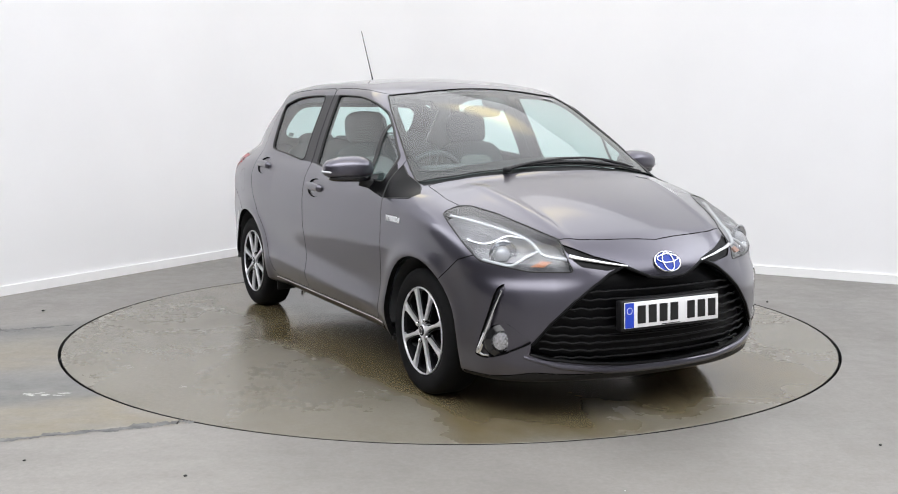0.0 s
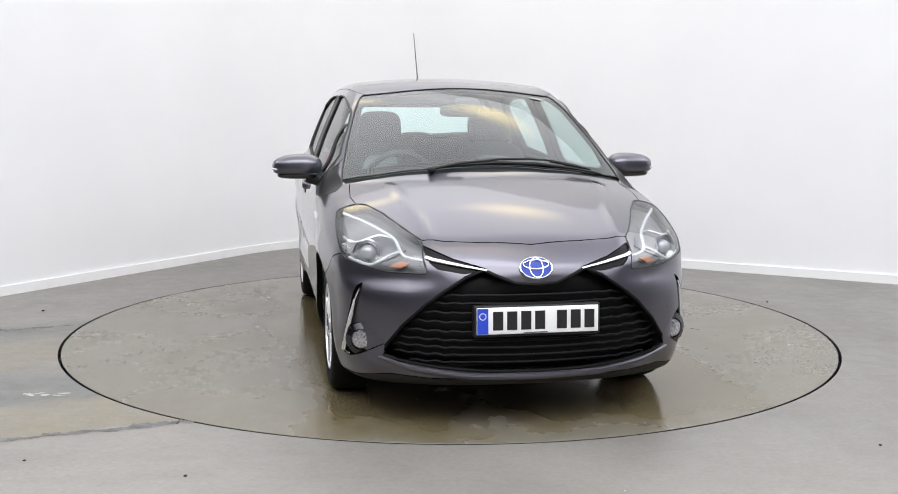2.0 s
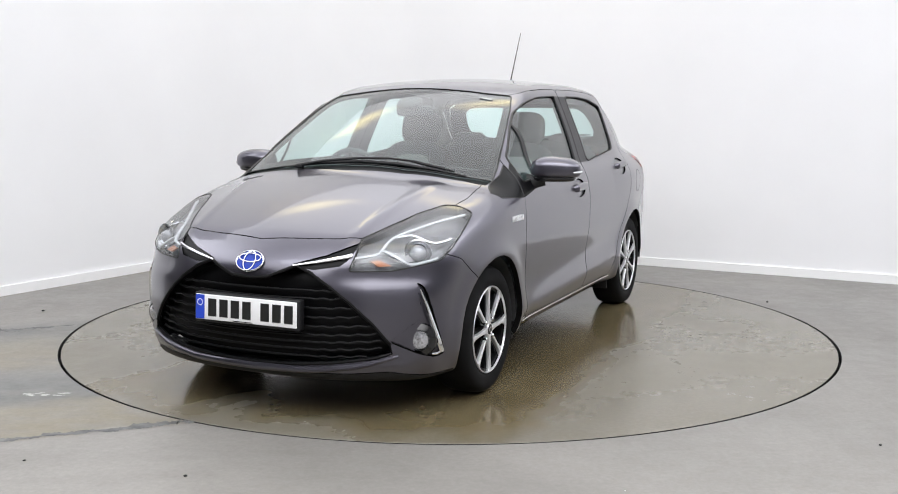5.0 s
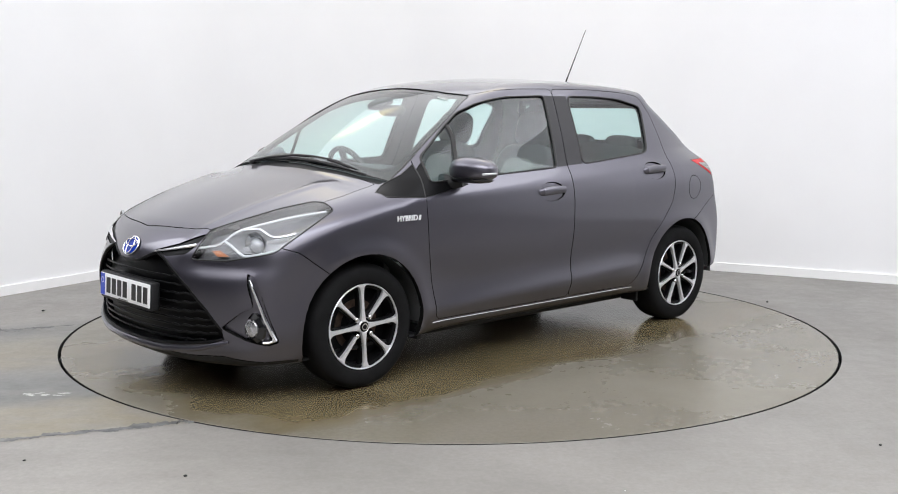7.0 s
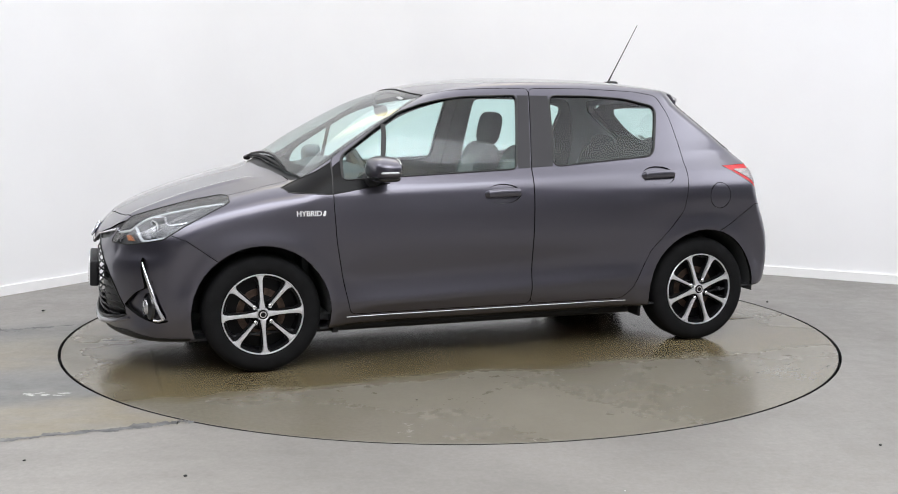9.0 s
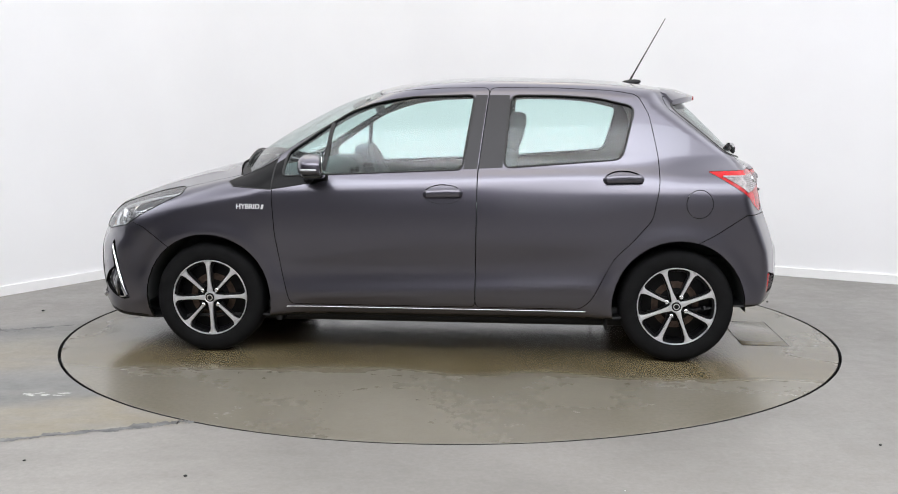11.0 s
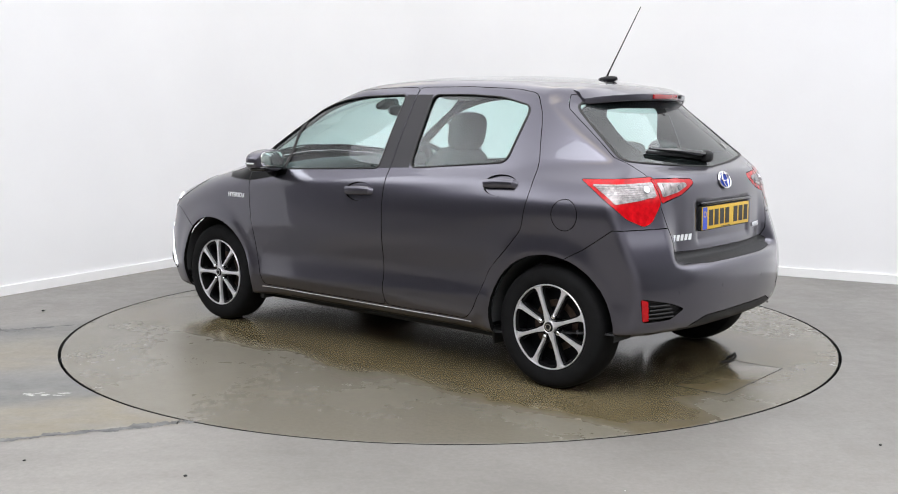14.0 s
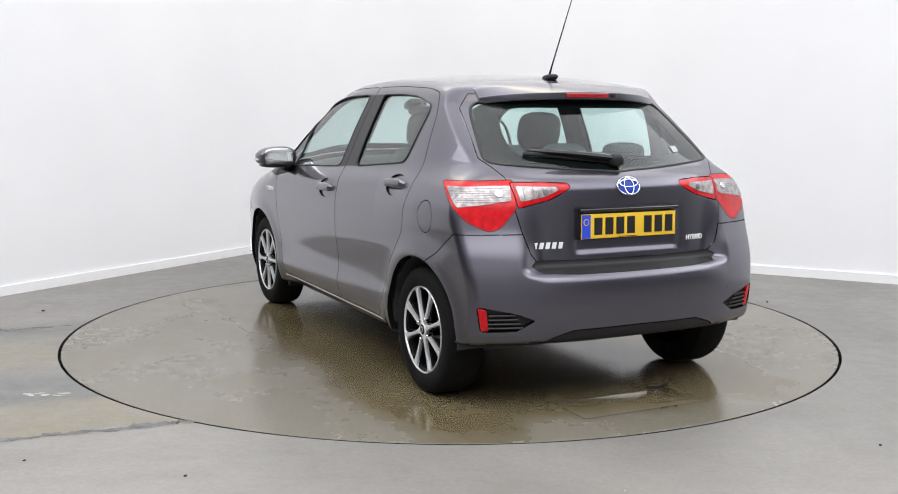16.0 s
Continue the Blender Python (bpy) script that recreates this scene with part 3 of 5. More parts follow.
VIEWS = {
    "side": (np.array([1, 0, 0.0]), np.array([0, 0, 1.0]), np.array([0, 1.0, 0])),
    "front": (np.array([0, 1.0, 0]), np.array([0, 0, 1.0]), np.array([1.0, 0, 0])),
    "rear": (np.array([0, 1.0, 0]), np.array([0, 0, 1.0]), np.array([-1.0, 0, 0])),
    "top": (np.array([1.0, 0, 0]), np.array([0, 1.0, 0]), np.array([0, 0, 1.0])),
    "front_q": (np.array([-S2, S2, 0]), np.array([0, 0, 1.0]), np.array([S2, S2, 0])),
    "rear_q": (np.array([S2, S2, 0]), np.array([0, 0, 1.0]), np.array([-S2, S2, 0])),
}


def on_body(view, pts, lift=0.0):
    """Points of a flat outline laid on the left half of the body."""
    u, v, w = VIEWS[view]
    pts = np.array(pts, float)
    base = pts[:, :1] * u + pts[:, 1:2] * v
    start = {"side": np.array([0, 0.2, 0]), "front": np.array([1.3, 0, 0]), "rear": np.array([-1.2, 0, 0]), "top": np.array([0, 0, 0.5])}.get(view)
    if start is None:
        start = w * (0.85 if view == "front_q" else 0.75)
    p = onto(base + start, np.broadcast_to(w * 1.4, base.shape))
    return p + form_normal(p) * lift


def fine(poly, step=0.02, closed=True):
    """Split the sides of an outline into short steps."""
    out = []
    n = len(poly)
    for i in range(n if closed else n - 1):
        a, b = np.array(poly[i]), np.array(poly[(i + 1) % n])
        k = max(1, int(np.linalg.norm(b - a) / step))
        out += [tuple(a + (b - a) * j / k) for j in range(k)]
    if not closed:
        out.append(tuple(poly[-1]))
    return out


def smooth_line(pts, steps=6, closed=False):
    """A Catmull-Rom line through flat points."""
    P = [np.array(p, float) for p in pts]
    n = len(P)
    out = []
    for i in range(n if closed else n - 1):
        if closed:
            a, b, c, d = P[i - 1], P[i], P[(i + 1) % n], P[(i + 2) % n]
        else:
            a, b, c, d = P[max(i - 1, 0)], P[i], P[i + 1], P[min(i + 2, n - 1)]
        for k in range(steps):
            t = k / steps
            out.append(tuple(0.5 * (2 * b + (c - a) * t + (2 * a - 5 * b + 4 * c - d) * t * t + (3 * b - a - 3 * c + d) * t ** 3)))
    if not closed:
        out.append(tuple(P[-1]))
    return out


# Outlines of panels, panes and lamps (left half).
W_FRONT = rounded([(0.845, 0.968), (0.832, 1.088), (0.64, 1.222), (0.50, 1.310), (0.38, 1.353), (0.27, 1.377), (0.14, 1.394), (-0.175, 1.404), (-0.115, 1.010)], 0.03)
W_REAR = rounded([(-0.365, 1.403), (-0.62, 1.402), (-0.83, 1.389), (-1.025, 1.345), (-0.955, 1.070), (-0.335, 1.020)], 0.045)
DOOR_F = rounded([(0.81, 0.275), (0.85, 0.45), (0.885, 0.66), (0.90, 0.88), (0.885, 1.075), (0.66, 1.258), (0.50, 1.356), (0.36, 1.400), (0.2, 1.428), (0.0, 1.440), (-0.255, 1.443),
                  (-0.20, 1.0), (-0.192, 0.275)], 0.035)
DOOR_R = rounded([(-0.192, 0.275), (-0.20, 1.0), (-0.255, 1.443), (-0.6, 1.443), (-0.9, 1.430), (-1.04, 1.408), (-1.10, 1.30), (-1.145, 1.08), (-1.15, 0.95), (-1.115, 0.76), (-1.02, 0.65),
                  (-0.92, 0.55), (-0.86, 0.43), (-0.81, 0.33), (-0.75, 0.275)], 0.035)
SAIL = [(1.15, 0.932), (1.115, 0.910), (0.902, 0.898), (0.887, 1.055), (0.97, 1.008)]
DOOR_SAIL = [(0.900, 0.899), (0.889, 1.028), (0.842, 1.060), (0.60, 1.01), (0.60, 0.948)]
SIDE_LAMP = rounded([(-0.447, 0.865), (-0.50, 0.893), (-0.56, 0.896), (-0.70, 0.868), (-0.86, 0.822), (-1.0, 0.778), (-1.078, 0.650), (-0.90, 0.652), (-0.68, 0.690)], 0.02)
TAIL_LAMP = rounded([(-0.445, 1.012), (-0.62, 1.018), (-0.775, 1.022), (-0.80, 0.955), (-0.81, 0.90), (-0.755, 0.818), (-0.71, 0.80), (-0.62, 0.838), (-0.53, 0.915)], 0.015)
TAIL_LAMP_IN = rounded([(0.566, 1.012), (0.55, 0.90), (0.40, 0.935), (0.30, 0.985), (0.305, 1.005), (0.42, 1.012)], 0.012)
HOOD = [(1.13, -0.2), (1.13, 0.55), (1.10, 0.685)] + smooth_line([(1.30, 0.70), (1.50, 0.665), (1.70, 0.575), (1.83, 0.48), (1.872, 0.42), (1.915, 0.25), (1.935, 0.12), (1.95, 0.0)], 3) + [(1.95, -0.2)]
SCREEN = [(0.385, -0.2), (0.385, 0.2), (0.37, 0.40), (0.335, 0.53), (0.35, 0.547), (0.50, 0.597), (0.75, 0.66), (0.95, 0.705), (1.035, 0.715), (1.10, 0.55), (1.15, 0.3), (1.165, 0.0), (1.165, -0.2)]
COWL = [(1.165, -0.2), (1.165, 0.0), (1.15, 0.3), (1.10, 0.55), (1.035, 0.715), (1.09, 0.70), (1.135, 0.55), (1.19, 0.3), (1.215, 0.0), (1.215, -0.2)]
HATCH_GLASS = [(-0.2, 1.374)] + smooth_line([(0.38, 1.374), (0.48, 1.368), (0.545, 1.335), (0.582, 1.24), (0.612, 1.135), (0.612, 1.105), (0.58, 1.09), (0.45, 1.078), (0.25, 1.063), (0.08, 1.054), (0.0, 1.048)], 4) + [(-0.2, 1.048)]
HATCH = [(-0.2, 1.40), (0.53, 1.40), (0.59, 1.33), (0.615, 1.22), (0.638, 1.11), (0.575, 1.03), (0.567, 0.90), (0.545, 0.80), (0.51, 0.705), (0.475, 0.668), (0.3, 0.664), (-0.2, 0.662)]
STEP = [(-0.2, 0.662), (0.3, 0.664), (0.475, 0.668), (0.505, 0.650), (0.47, 0.622), (0.3, 0.614), (-0.2, 0.612)]
GRILLE = [(-0.2, 0.610), (0.0, 0.610), (0.09, 0.617), (0.16, 0.645), (0.218, 0.670), (0.295, 0.640), (0.38, 0.585), (0.46, 0.525), (0.55, 0.435), (0.615, 0.345), (0.62, 0.305), (0.56, 0.285), (0.4, 0.262), (0.2, 0.245), (0.0, 0.24), (-0.2, 0.24)]
WEDGE = [(0.20, 0.672), (0.34, 0.712), (0.46, 0.763), (0.43, 0.695), (0.405, 0.672), (0.295, 0.655)]
POD = rounded([(-0.80, 0.605), (-0.765, 0.58), (-0.715, 0.43), (-0.665, 0.285), (-0.72, 0.275), (-0.80, 0.30), (-0.92, 0.355), (-0.83, 0.425), (-0.77, 0.45), (-0.795, 0.55)], 0.015)
CUPS = [(-0.02, 0.882), (-0.962, 0.962)]


def cup(n):
    return [(CUPS[n][0] + 0.10 * math.cos(a * math.pi / 14), CUPS[n][1] + 0.05 * math.sin(a * math.pi / 14)) for a in range(28)]


FUEL = [(-1.353 + 0.069 * math.cos(a * math.pi / 12), 0.845 + 0.074 * math.sin(a * math.pi / 12)) for a in range(24)]
VENT = rounded([(0.765, 0.485), (0.745, 0.375), (0.60, 0.375), (0.52, 0.42), (0.60, 0.45)], 0.015)
LOWER = [(-0.2, 0.372), (0.34, 0.368), (0.44, 0.335), (0.50, 0.29), (0.8, 0.30), (0.8, 0.1), (-0.2, 0.1)]
SPLIT = [(-0.2, 0.203), (0.45, 0.212), (0.60, 0.222), (0.72, 0.195), (0.9, 0.185), (0.9, 0.05), (-0.2, 0.05)]
# region -> (view, outline, which faces it may take)
BUMPER_R = [(-1.28, 0.60), (-1.45, 0.69), (-1.60, 0.79), (-2.2, 0.79), (-2.2, 0.0), (-1.28, 0.0)]
BUMPER_F = [(1.47, 0.575), (1.62, 0.685), (1.72, 0.72), (2.3, 0.82), (2.3, 0.0), (1.47, 0.0)]
CUTS = [
    ("bumper_r", "side", BUMPER_R), ("bumper_q", "rear_q", [(-0.60, 0.79), (-0.95, 0.79), (-0.95, 0.55), (-0.60, 0.55)]), ("bumper_f", "side", BUMPER_F),
    ("door_front", "side", DOOR_F), ("door_rear", "side", DOOR_R), ("hood", "top", HOOD), ("cowl", "top", COWL), ("windscreen", "top", SCREEN),
    ("hatch", "rear", HATCH), ("step", "rear", STEP), ("hatch_glass", "rear", HATCH_GLASS), ("sail", "side", SAIL), ("door_sail", "side", DOOR_SAIL), ("window_front", "side", W_FRONT), ("window_rear", "side", W_REAR),
    ("cup_front", "side", cup(0)), ("cup_rear", "side", cup(1)), ("fuel_flap", "side", FUEL), ("grille", "front", GRILLE), ("wedge", "front", WEDGE), ("splitter", "front", SPLIT), ("headlamp", "front_q", SIDE_LAMP),
    ("fog_pod", "front_q", POD), ("tail_lamp", "rear_q", TAIL_LAMP), ("tail_lamp_inner", "rear", TAIL_LAMP_IN), ("vent", "rear", VENT), ("rear_skirt", "rear", LOWER),
]
ARCH = 0.347
for wx in (1.262, -1.262):
    CUTS.append(("arch", "side", [(wx + ARCH * math.cos(a * math.pi / 20), 0.30 + (ARCH + 0.005) * math.sin(a * math.pi / 20)) for a in range(40)]))


def body_grid():
    """The left half of the body as quads: a box of points drawn onto the form."""
    x0, x1, y1, z0, z1 = -1.95, 2.15, 0.90, 0.12, 1.56
    nx, ny, nz = 200, 42, 72
    xs, ys, zs = np.linspace(x0, x1, nx + 1), np.linspace(0, y1, ny + 1), np.linspace(z0, z1, nz + 1)
    key, pts, quads = {}, [], []

    def vid(i, j, k):
        if (i, j, k) not in key:
            key[i, j, k] = len(pts)
            pts.append((xs[i], ys[j], zs[k]))
        return key[i, j, k]
    for i in range(nx):
        for k in range(nz):
            quads.append([vid(i, ny, k), vid(i, ny, k + 1), vid(i + 1, ny, k + 1), vid(i + 1, ny, k)])
        for j in range(ny):
            quads.append([vid(i, j, nz), vid(i + 1, j, nz), vid(i + 1, j + 1, nz), vid(i, j + 1, nz)])
            quads.append([vid(i, j, 0), vid(i, j + 1, 0), vid(i + 1, j + 1, 0), vid(i + 1, j, 0)])
    for j in range(ny):
        for k in range(nz):
            quads.append([vid(nx, j, k), vid(nx, j + 1, k), vid(nx, j + 1, k + 1), vid(nx, j, k + 1)])
            quads.append([vid(0, j, k), vid(0, j, k + 1), vid(0, j + 1, k + 1), vid(0, j + 1, k)])
    p = np.array(pts)
    q = np.stack([np.clip(p[:, 0], -1.25, 1.55), np.clip(p[:, 1], 0, 0.5), np.clip(p[:, 2], 0.40, 0.62)], 1)
    return onto(q, p - q), quads


def inside_poly(px, py, poly):
    P = np.array(poly)
    x, y = P[:, 0], P[:, 1]
    x2, y2 = np.roll(x, -1), np.roll(y, -1)
    cross = ((y[None] > py[:, None]) != (y2[None] > py[:, None])) & (px[:, None] < (x2 - x)[None] * (py[:, None] - y[None]) / (y2 - y + 1e-15)[None] + x[None])
    return cross.sum(1) % 2 == 1


def facing(view, co, no):
    """Faces that a view may cut."""
    w = VIEWS[view][2]
    ok = no @ w > 0.12
    if view == "side":
        ok &= co[:, 1] > 0.4
    if view == "top":
        ok &= co[:, 2] > 0.7
    if view in ("front", "front_q"):
        ok &= co[:, 0] > 1.2
    if view in ("rear", "rear_q"):
        ok &= co[:, 0] < -1.1
    return ok


def cut_body():
    """Cut the grid along all outlines; give every face its region."""
    p, quads = body_grid()
    bm = bmesh.new()
    vs = [bm.verts.new(v) for v in p]
    for q in quads:
        bm.faces.new([vs[i] for i in q])
    bmesh.ops.remove_doubles(bm, verts=bm.verts[:], dist=2e-4)
    tag = bm.faces.layers.int.new("region")

    def state():
        fs = bm.faces[:]
        co = np.array([f.calc_center_median() for f in fs])
        return fs, co, form_normal(co)

    for n, (name, view, poly) in enumerate(CUTS):
        u, v, w = VIEWS[view]
        fs, co, no = state()
        P = np.array(poly)
        cu, cv = co @ u, co @ v
        near = facing(view, co, no) & (cu > P[:, 0].min() - 0.06) & (cu < P[:, 0].max() + 0.06) & (cv > P[:, 1].min() - 0.06) & (cv < P[:, 1].max() + 0.06)
        cand = {fs[i] for i in np.nonzero(near)[0]}
        u3, v3, w3 = Vector(u), Vector(v), Vector(w)
        for i in range(len(poly)):
            a, b = Vector(poly[i]), Vector(poly[(i + 1) % len(poly)])
            if (b - a).length < 1e-5:
                continue
            lo = Vector((min(a.x, b.x), min(a.y, b.y))) - Vector((1e-3, 1e-3))
            hi = Vector((max(a.x, b.x), max(a.y, b.y))) + Vector((1e-3, 1e-3))
            sub = []
            for f in cand:
                us, vv = [q.co.dot(u3) for q in f.verts], [q.co.dot(v3) for q in f.verts]
                if max(us) > lo.x and min(us) < hi.x and max(vv) > lo.y and min(vv) < hi.y:
                    sub.append(f)
            if not sub:
                continue
            d = (b - a).normalized()
            nrm = u3 * -d.y + v3 * d.x
            geom = sub + list({e for f in sub for e in f.edges}) + list({q for f in sub for q in f.verts})
            r = bmesh.ops.bisect_plane(bm, geom=geom, dist=3e-4, plane_co=u3 * a.x + v3 * a.y, plane_no=nrm)
            cand |= {g for g in r["geom"] if isinstance(g, bmesh.types.BMFace)}
            cand |= {g for e in r["geom_cut"] if isinstance(e, bmesh.types.BMEdge) for g in e.link_faces}
            cand = {f for f in cand if f.is_valid}
    fs, co, no = state()
    region = np.zeros(len(fs), int)
    for n, (name, view, poly) in enumerate(CUTS):
        u, v, w = VIEWS[view]
        if name.startswith("bumper"):
            continue
        hit = facing(view, co, no) & inside_poly(co @ u, co @ v, poly)
        if name in ("splitter",):
            hit &= co[:, 0] > 1.55
        region[hit] = n + 1
    # the rest by where it lies
    rest = region == 0
    region[rest & (no[:, 2] < -0.75) & (co[:, 2] < 0.4)] = 101
    rest = region == 0
    in_f, in_r = inside_poly(co[:, 0], co[:, 2], BUMPER_F), inside_poly(co[:, 0], co[:, 2], BUMPER_R)
    region[rest & (in_f | (co[:, 0] > 1.74))] = 102
    region[rest & in_r] = 103
    p = np.array([v.co for v in bm.verts])
    for i, v in enumerate(bm.verts):
        v.index = i
    faces = [[v.index for v in f.verts] for f in fs]
    bm.free()
    return p, faces, region


BODY_P, BODY_F, BODY_R = cut_body()
BODY_N = form_normal(BODY_P)


def panel(name, ids, mats, sides, thick=0.02, gap=0.0028, parent=None, label="", sink=0.0, lining=True):
    """One panel of the body: skin, folded rim and inner face. sides: "L", "R" or "LR" (joined across the middle)."""
    pick = [f for f, r in zip(BODY_F, BODY_R) if r in ids]
    verts, norms, faces = [], [], []
    index = {}

    def vid(i, s):
        mid = abs(BODY_P[i, 1]) < 1e-5
        k = (i, 0 if mid and sides == "LR" else s)
        if k not in index:
            index[k] = len(verts)
            verts.append(BODY_P[i] * (1, s, 1))
            norms.append(BODY_N[i] * (1, s, 1))
        return index[k]
    for s in ((1, -1) if sides == "LR" else (1,) if sides == "L" else (-1,)):
        for f in pick:
            q = [vid(i, s) for i in f]
            faces.append(q if s == 1 else q[::-1])
    V, N = np.array(verts), np.array(norms)
    # folded rim: edges used once
    count = {}
    for f in faces:
        for a, b in zip(f, f[1:] + f[:1]):
            count[a, b] = 1
    rim = [(a, b) for a, b in count if (b, a) not in count]
    pull = np.zeros_like(V)
    onrim = {a for e in rim for a in e}
    for f in faces:
        hit = [a for a in f if a in onrim]
        if hit:
            c = V[f].mean(0)
            for a in hit:
                d = c - V[a]
                pull[a] += d / (np.linalg.norm(d) + 1e-9)
    for a in onrim:
        d = pull[a] - N[a] * (pull[a] @ N[a])
        V[a] = V[a] + d / (np.linalg.norm(d) + 1e-9) * gap
    V = V - N * sink
    n = len(V)
    inner = V - N * thick
    allv = np.concatenate([V, inner])
    allf = list(faces) + [f2 for f2 in ([[b, a, a + n, b + n] for a, b in rim])]
    k_skin, k_rim = len(faces), len(rim)
    if lining:
        allf += [[i + n for i in f[::-1]] for f in faces]
    me = bpy.data.meshes.new(name)
    me.from_pydata([tuple(v) for v in allv], [], allf)
    mats = mats if isinstance(mats, (list, tuple)) else [mats]
    for m in mats:
        me.materials.append(m)
    me.polygons.foreach_set("material_index", [0] * k_skin + [min(1, len(mats) - 1)] * k_rim + [len(mats) - 1] * (len(allf) - k_skin - k_rim))
    me.shade_smooth()
    loops = []
    for j, f in enumerate(allf):
        if j < k_skin:
            loops += [tuple(N[i]) for i in f]
        elif j < k_skin + k_rim:
            a, b = allv[f[1]] - allv[f[0]], allv[f[3]] - allv[f[0]]
            w = np.cross(a, b)
            w = w / (np.linalg.norm(w) + 1e-12)
            loops += [tuple(w)] * 4
        else:
            loops += [tuple(-N[i - n]) for i in f]
    me.update()
    if len(me.loops) == len(loops):
        me.normals_split_custom_set(loops)
    ob = new(name, me)
    ob.parent = parent or car
    if label:
        tagged(ob, label)
    return ob


RID = {}
for n, (name, _, _) in enumerate(CUTS):
    RID.setdefault(name, []).append(n + 1)


# ---- the car: its panels ----
SKIN = [PAINT, SEAM, LINING]
panel("body_shell", [0], [PAINT, SEAM, PILLAR], "LR", 0.03, 0.0015)
panel("underbody", [101], BLACK, "LR", 0.01, 0)
front_bumper = panel("front_bumper", [102], SKIN, "LR")
rear_bumper = panel("rear_bumper", [103], SKIN, "LR")
panel("bonnet", RID["hood"], SKIN, "LR")
panel("scuttle_panel", RID["cowl"], BLACK, "LR", 0.02, 0.0, sink=0.012)
windscreen = panel("windscreen", RID["windscreen"], SCREEN_GLASS, "LR", 0.005, 0.003, sink=0.004, lining=False)
tailgate = panel("tailgate", RID["hatch"], SKIN, "LR")
rear_window = panel("rear_window", RID["hatch_glass"], DARK_GLASS, "LR", 0.005, 0.003, tailgate, sink=0.003, lining=False)
panel("front_splitter", RID["splitter"], BLACK, "LR", parent=front_bumper)
panel("rear_skirt", RID["rear_skirt"], BLACK, "LR", parent=rear_bumper)
panel("bumper_step", RID["step"], BLACK, "LR", 0.01, 0.0, parent=rear_bumper, label="black step between tailgate and bumper")


def mirrored(pts, s):
    return [(p[0], p[1] * s, p[2]) for p in pts]


def flat_patch(view, poly, s, lift, thick, mat, name, parent, label=""):
    """A small piece laid on the body: its outline lifted off the skin, with thickness."""
    mid = np.mean(poly, 0)
    bm = bmesh.new()
    n = len(poly)
    rings = []
    for k in (1.0, 0.8, 0.6, 0.4, 0.2):
        rings.append([bm.verts.new(p) for p in mirrored(on_body(view, [tuple(mid + (np.array(p) - mid) * k) for p in poly], lift), s)])
    low = [bm.verts.new(p) for p in mirrored(on_body(view, poly, lift - thick), s)]
    c = bm.verts.new(mirrored(on_body(view, [tuple(mid)], lift), s)[0])
    for a, b in [(low, rings[0])] + list(zip(rings, rings[1:])):
        for i in range(n):
            j = (i + 1) % n
            bm.faces.new([a[i], a[j], b[j], b[i]])
    for i in range(n):
        bm.faces.new([rings[-1][i], rings[-1][(i + 1) % n], c])
    bmesh.ops.recalc_face_normals(bm, faces=bm.faces[:])
    return part(name, bm, mat, parent, label)


def bar_on(view, pts, s, radius, mat, name, parent, lift=0.0, flat=1.0, closed=False, label="", sides=8):
    line = mirrored(on_body(view, pts, lift), s)
    return part(name, tube(line, radius, sides, closed, flat=flat), mat, parent, label)


def blob(size, power, m, bm=None, nu=28, nv=18):
    """A rounded block: a superellipsoid of half sizes."""
    bm = bm or bmesh.new()
    f = lambda c: math.copysign(abs(c) ** power, c)
    rows = []
    for j in range(nv + 1):
        b = -math.pi / 2 + math.pi * j / nv
        n = 1 if j in (0, nv) else nu
        rows.append([bm.verts.new(m @ Vector((size[0] * f(math.cos(b)) * f(math.cos(2 * math.pi * i / nu)), size[1] * f(math.cos(b)) * f(math.sin(2 * math.pi * i / nu)), size[2] * f(math.sin(b))))) for i in range(n)])
    for a, b in zip(rows, rows[1:]):
        for i in range(nu):
            j = (i + 1) % nu
            q = list(dict.fromkeys([a[i % len(a)], a[j % len(a)], b[j % len(b)], b[i % len(b)]]))
            if len(q) > 2:
                bm.faces.new(q)
    bmesh.ops.recalc_face_normals(bm, faces=bm.faces[:])
    return bm


def word(text, size, m, mat, parent, name="lettering", depth=0.0015):
    cu = bpy.data.curves.new("text", "FONT")
    cu.body, cu.size, cu.extrude, cu.align_x, cu.align_y = text, size, depth, "CENTER", "CENTER"
    cu.offset = 0.0008
    tmp = new("text", cu)
    me = bpy.data.meshes.new_from_object(tmp.evaluated_get(bpy.context.evaluated_depsgraph_get()))
    bpy.data.objects.remove(tmp)
    me.transform(m)
    me.materials.clear()
    me.materials.append(mat)
    ob = new(name, me)
    ob.parent = parent
    return tagged(ob, "raised chrome lettering")


def side_frame(view, pt, s, lift=0.0):
    """A pose on the skin: z out of it, x to the viewer's right, y up."""
    p = on_body(view, [pt], lift)
    n = form_normal(p)[0] * (1, s, 1)
    p = Vector(p[0] * (1, s, 1))
    z = Vector(n)
    x = Vector((0, 0, 1)).cross(z).normalized()
    y = z.cross(x)
    return Matrix.Translation(p) @ Matrix((x, y, z)).transposed().to_4x4()


PILLAR_GREY = material("satin_black_pillar", (0.024, 0.023, 0.026), 0.4, bump=0.05, bump_scale=500, spec=0.3)


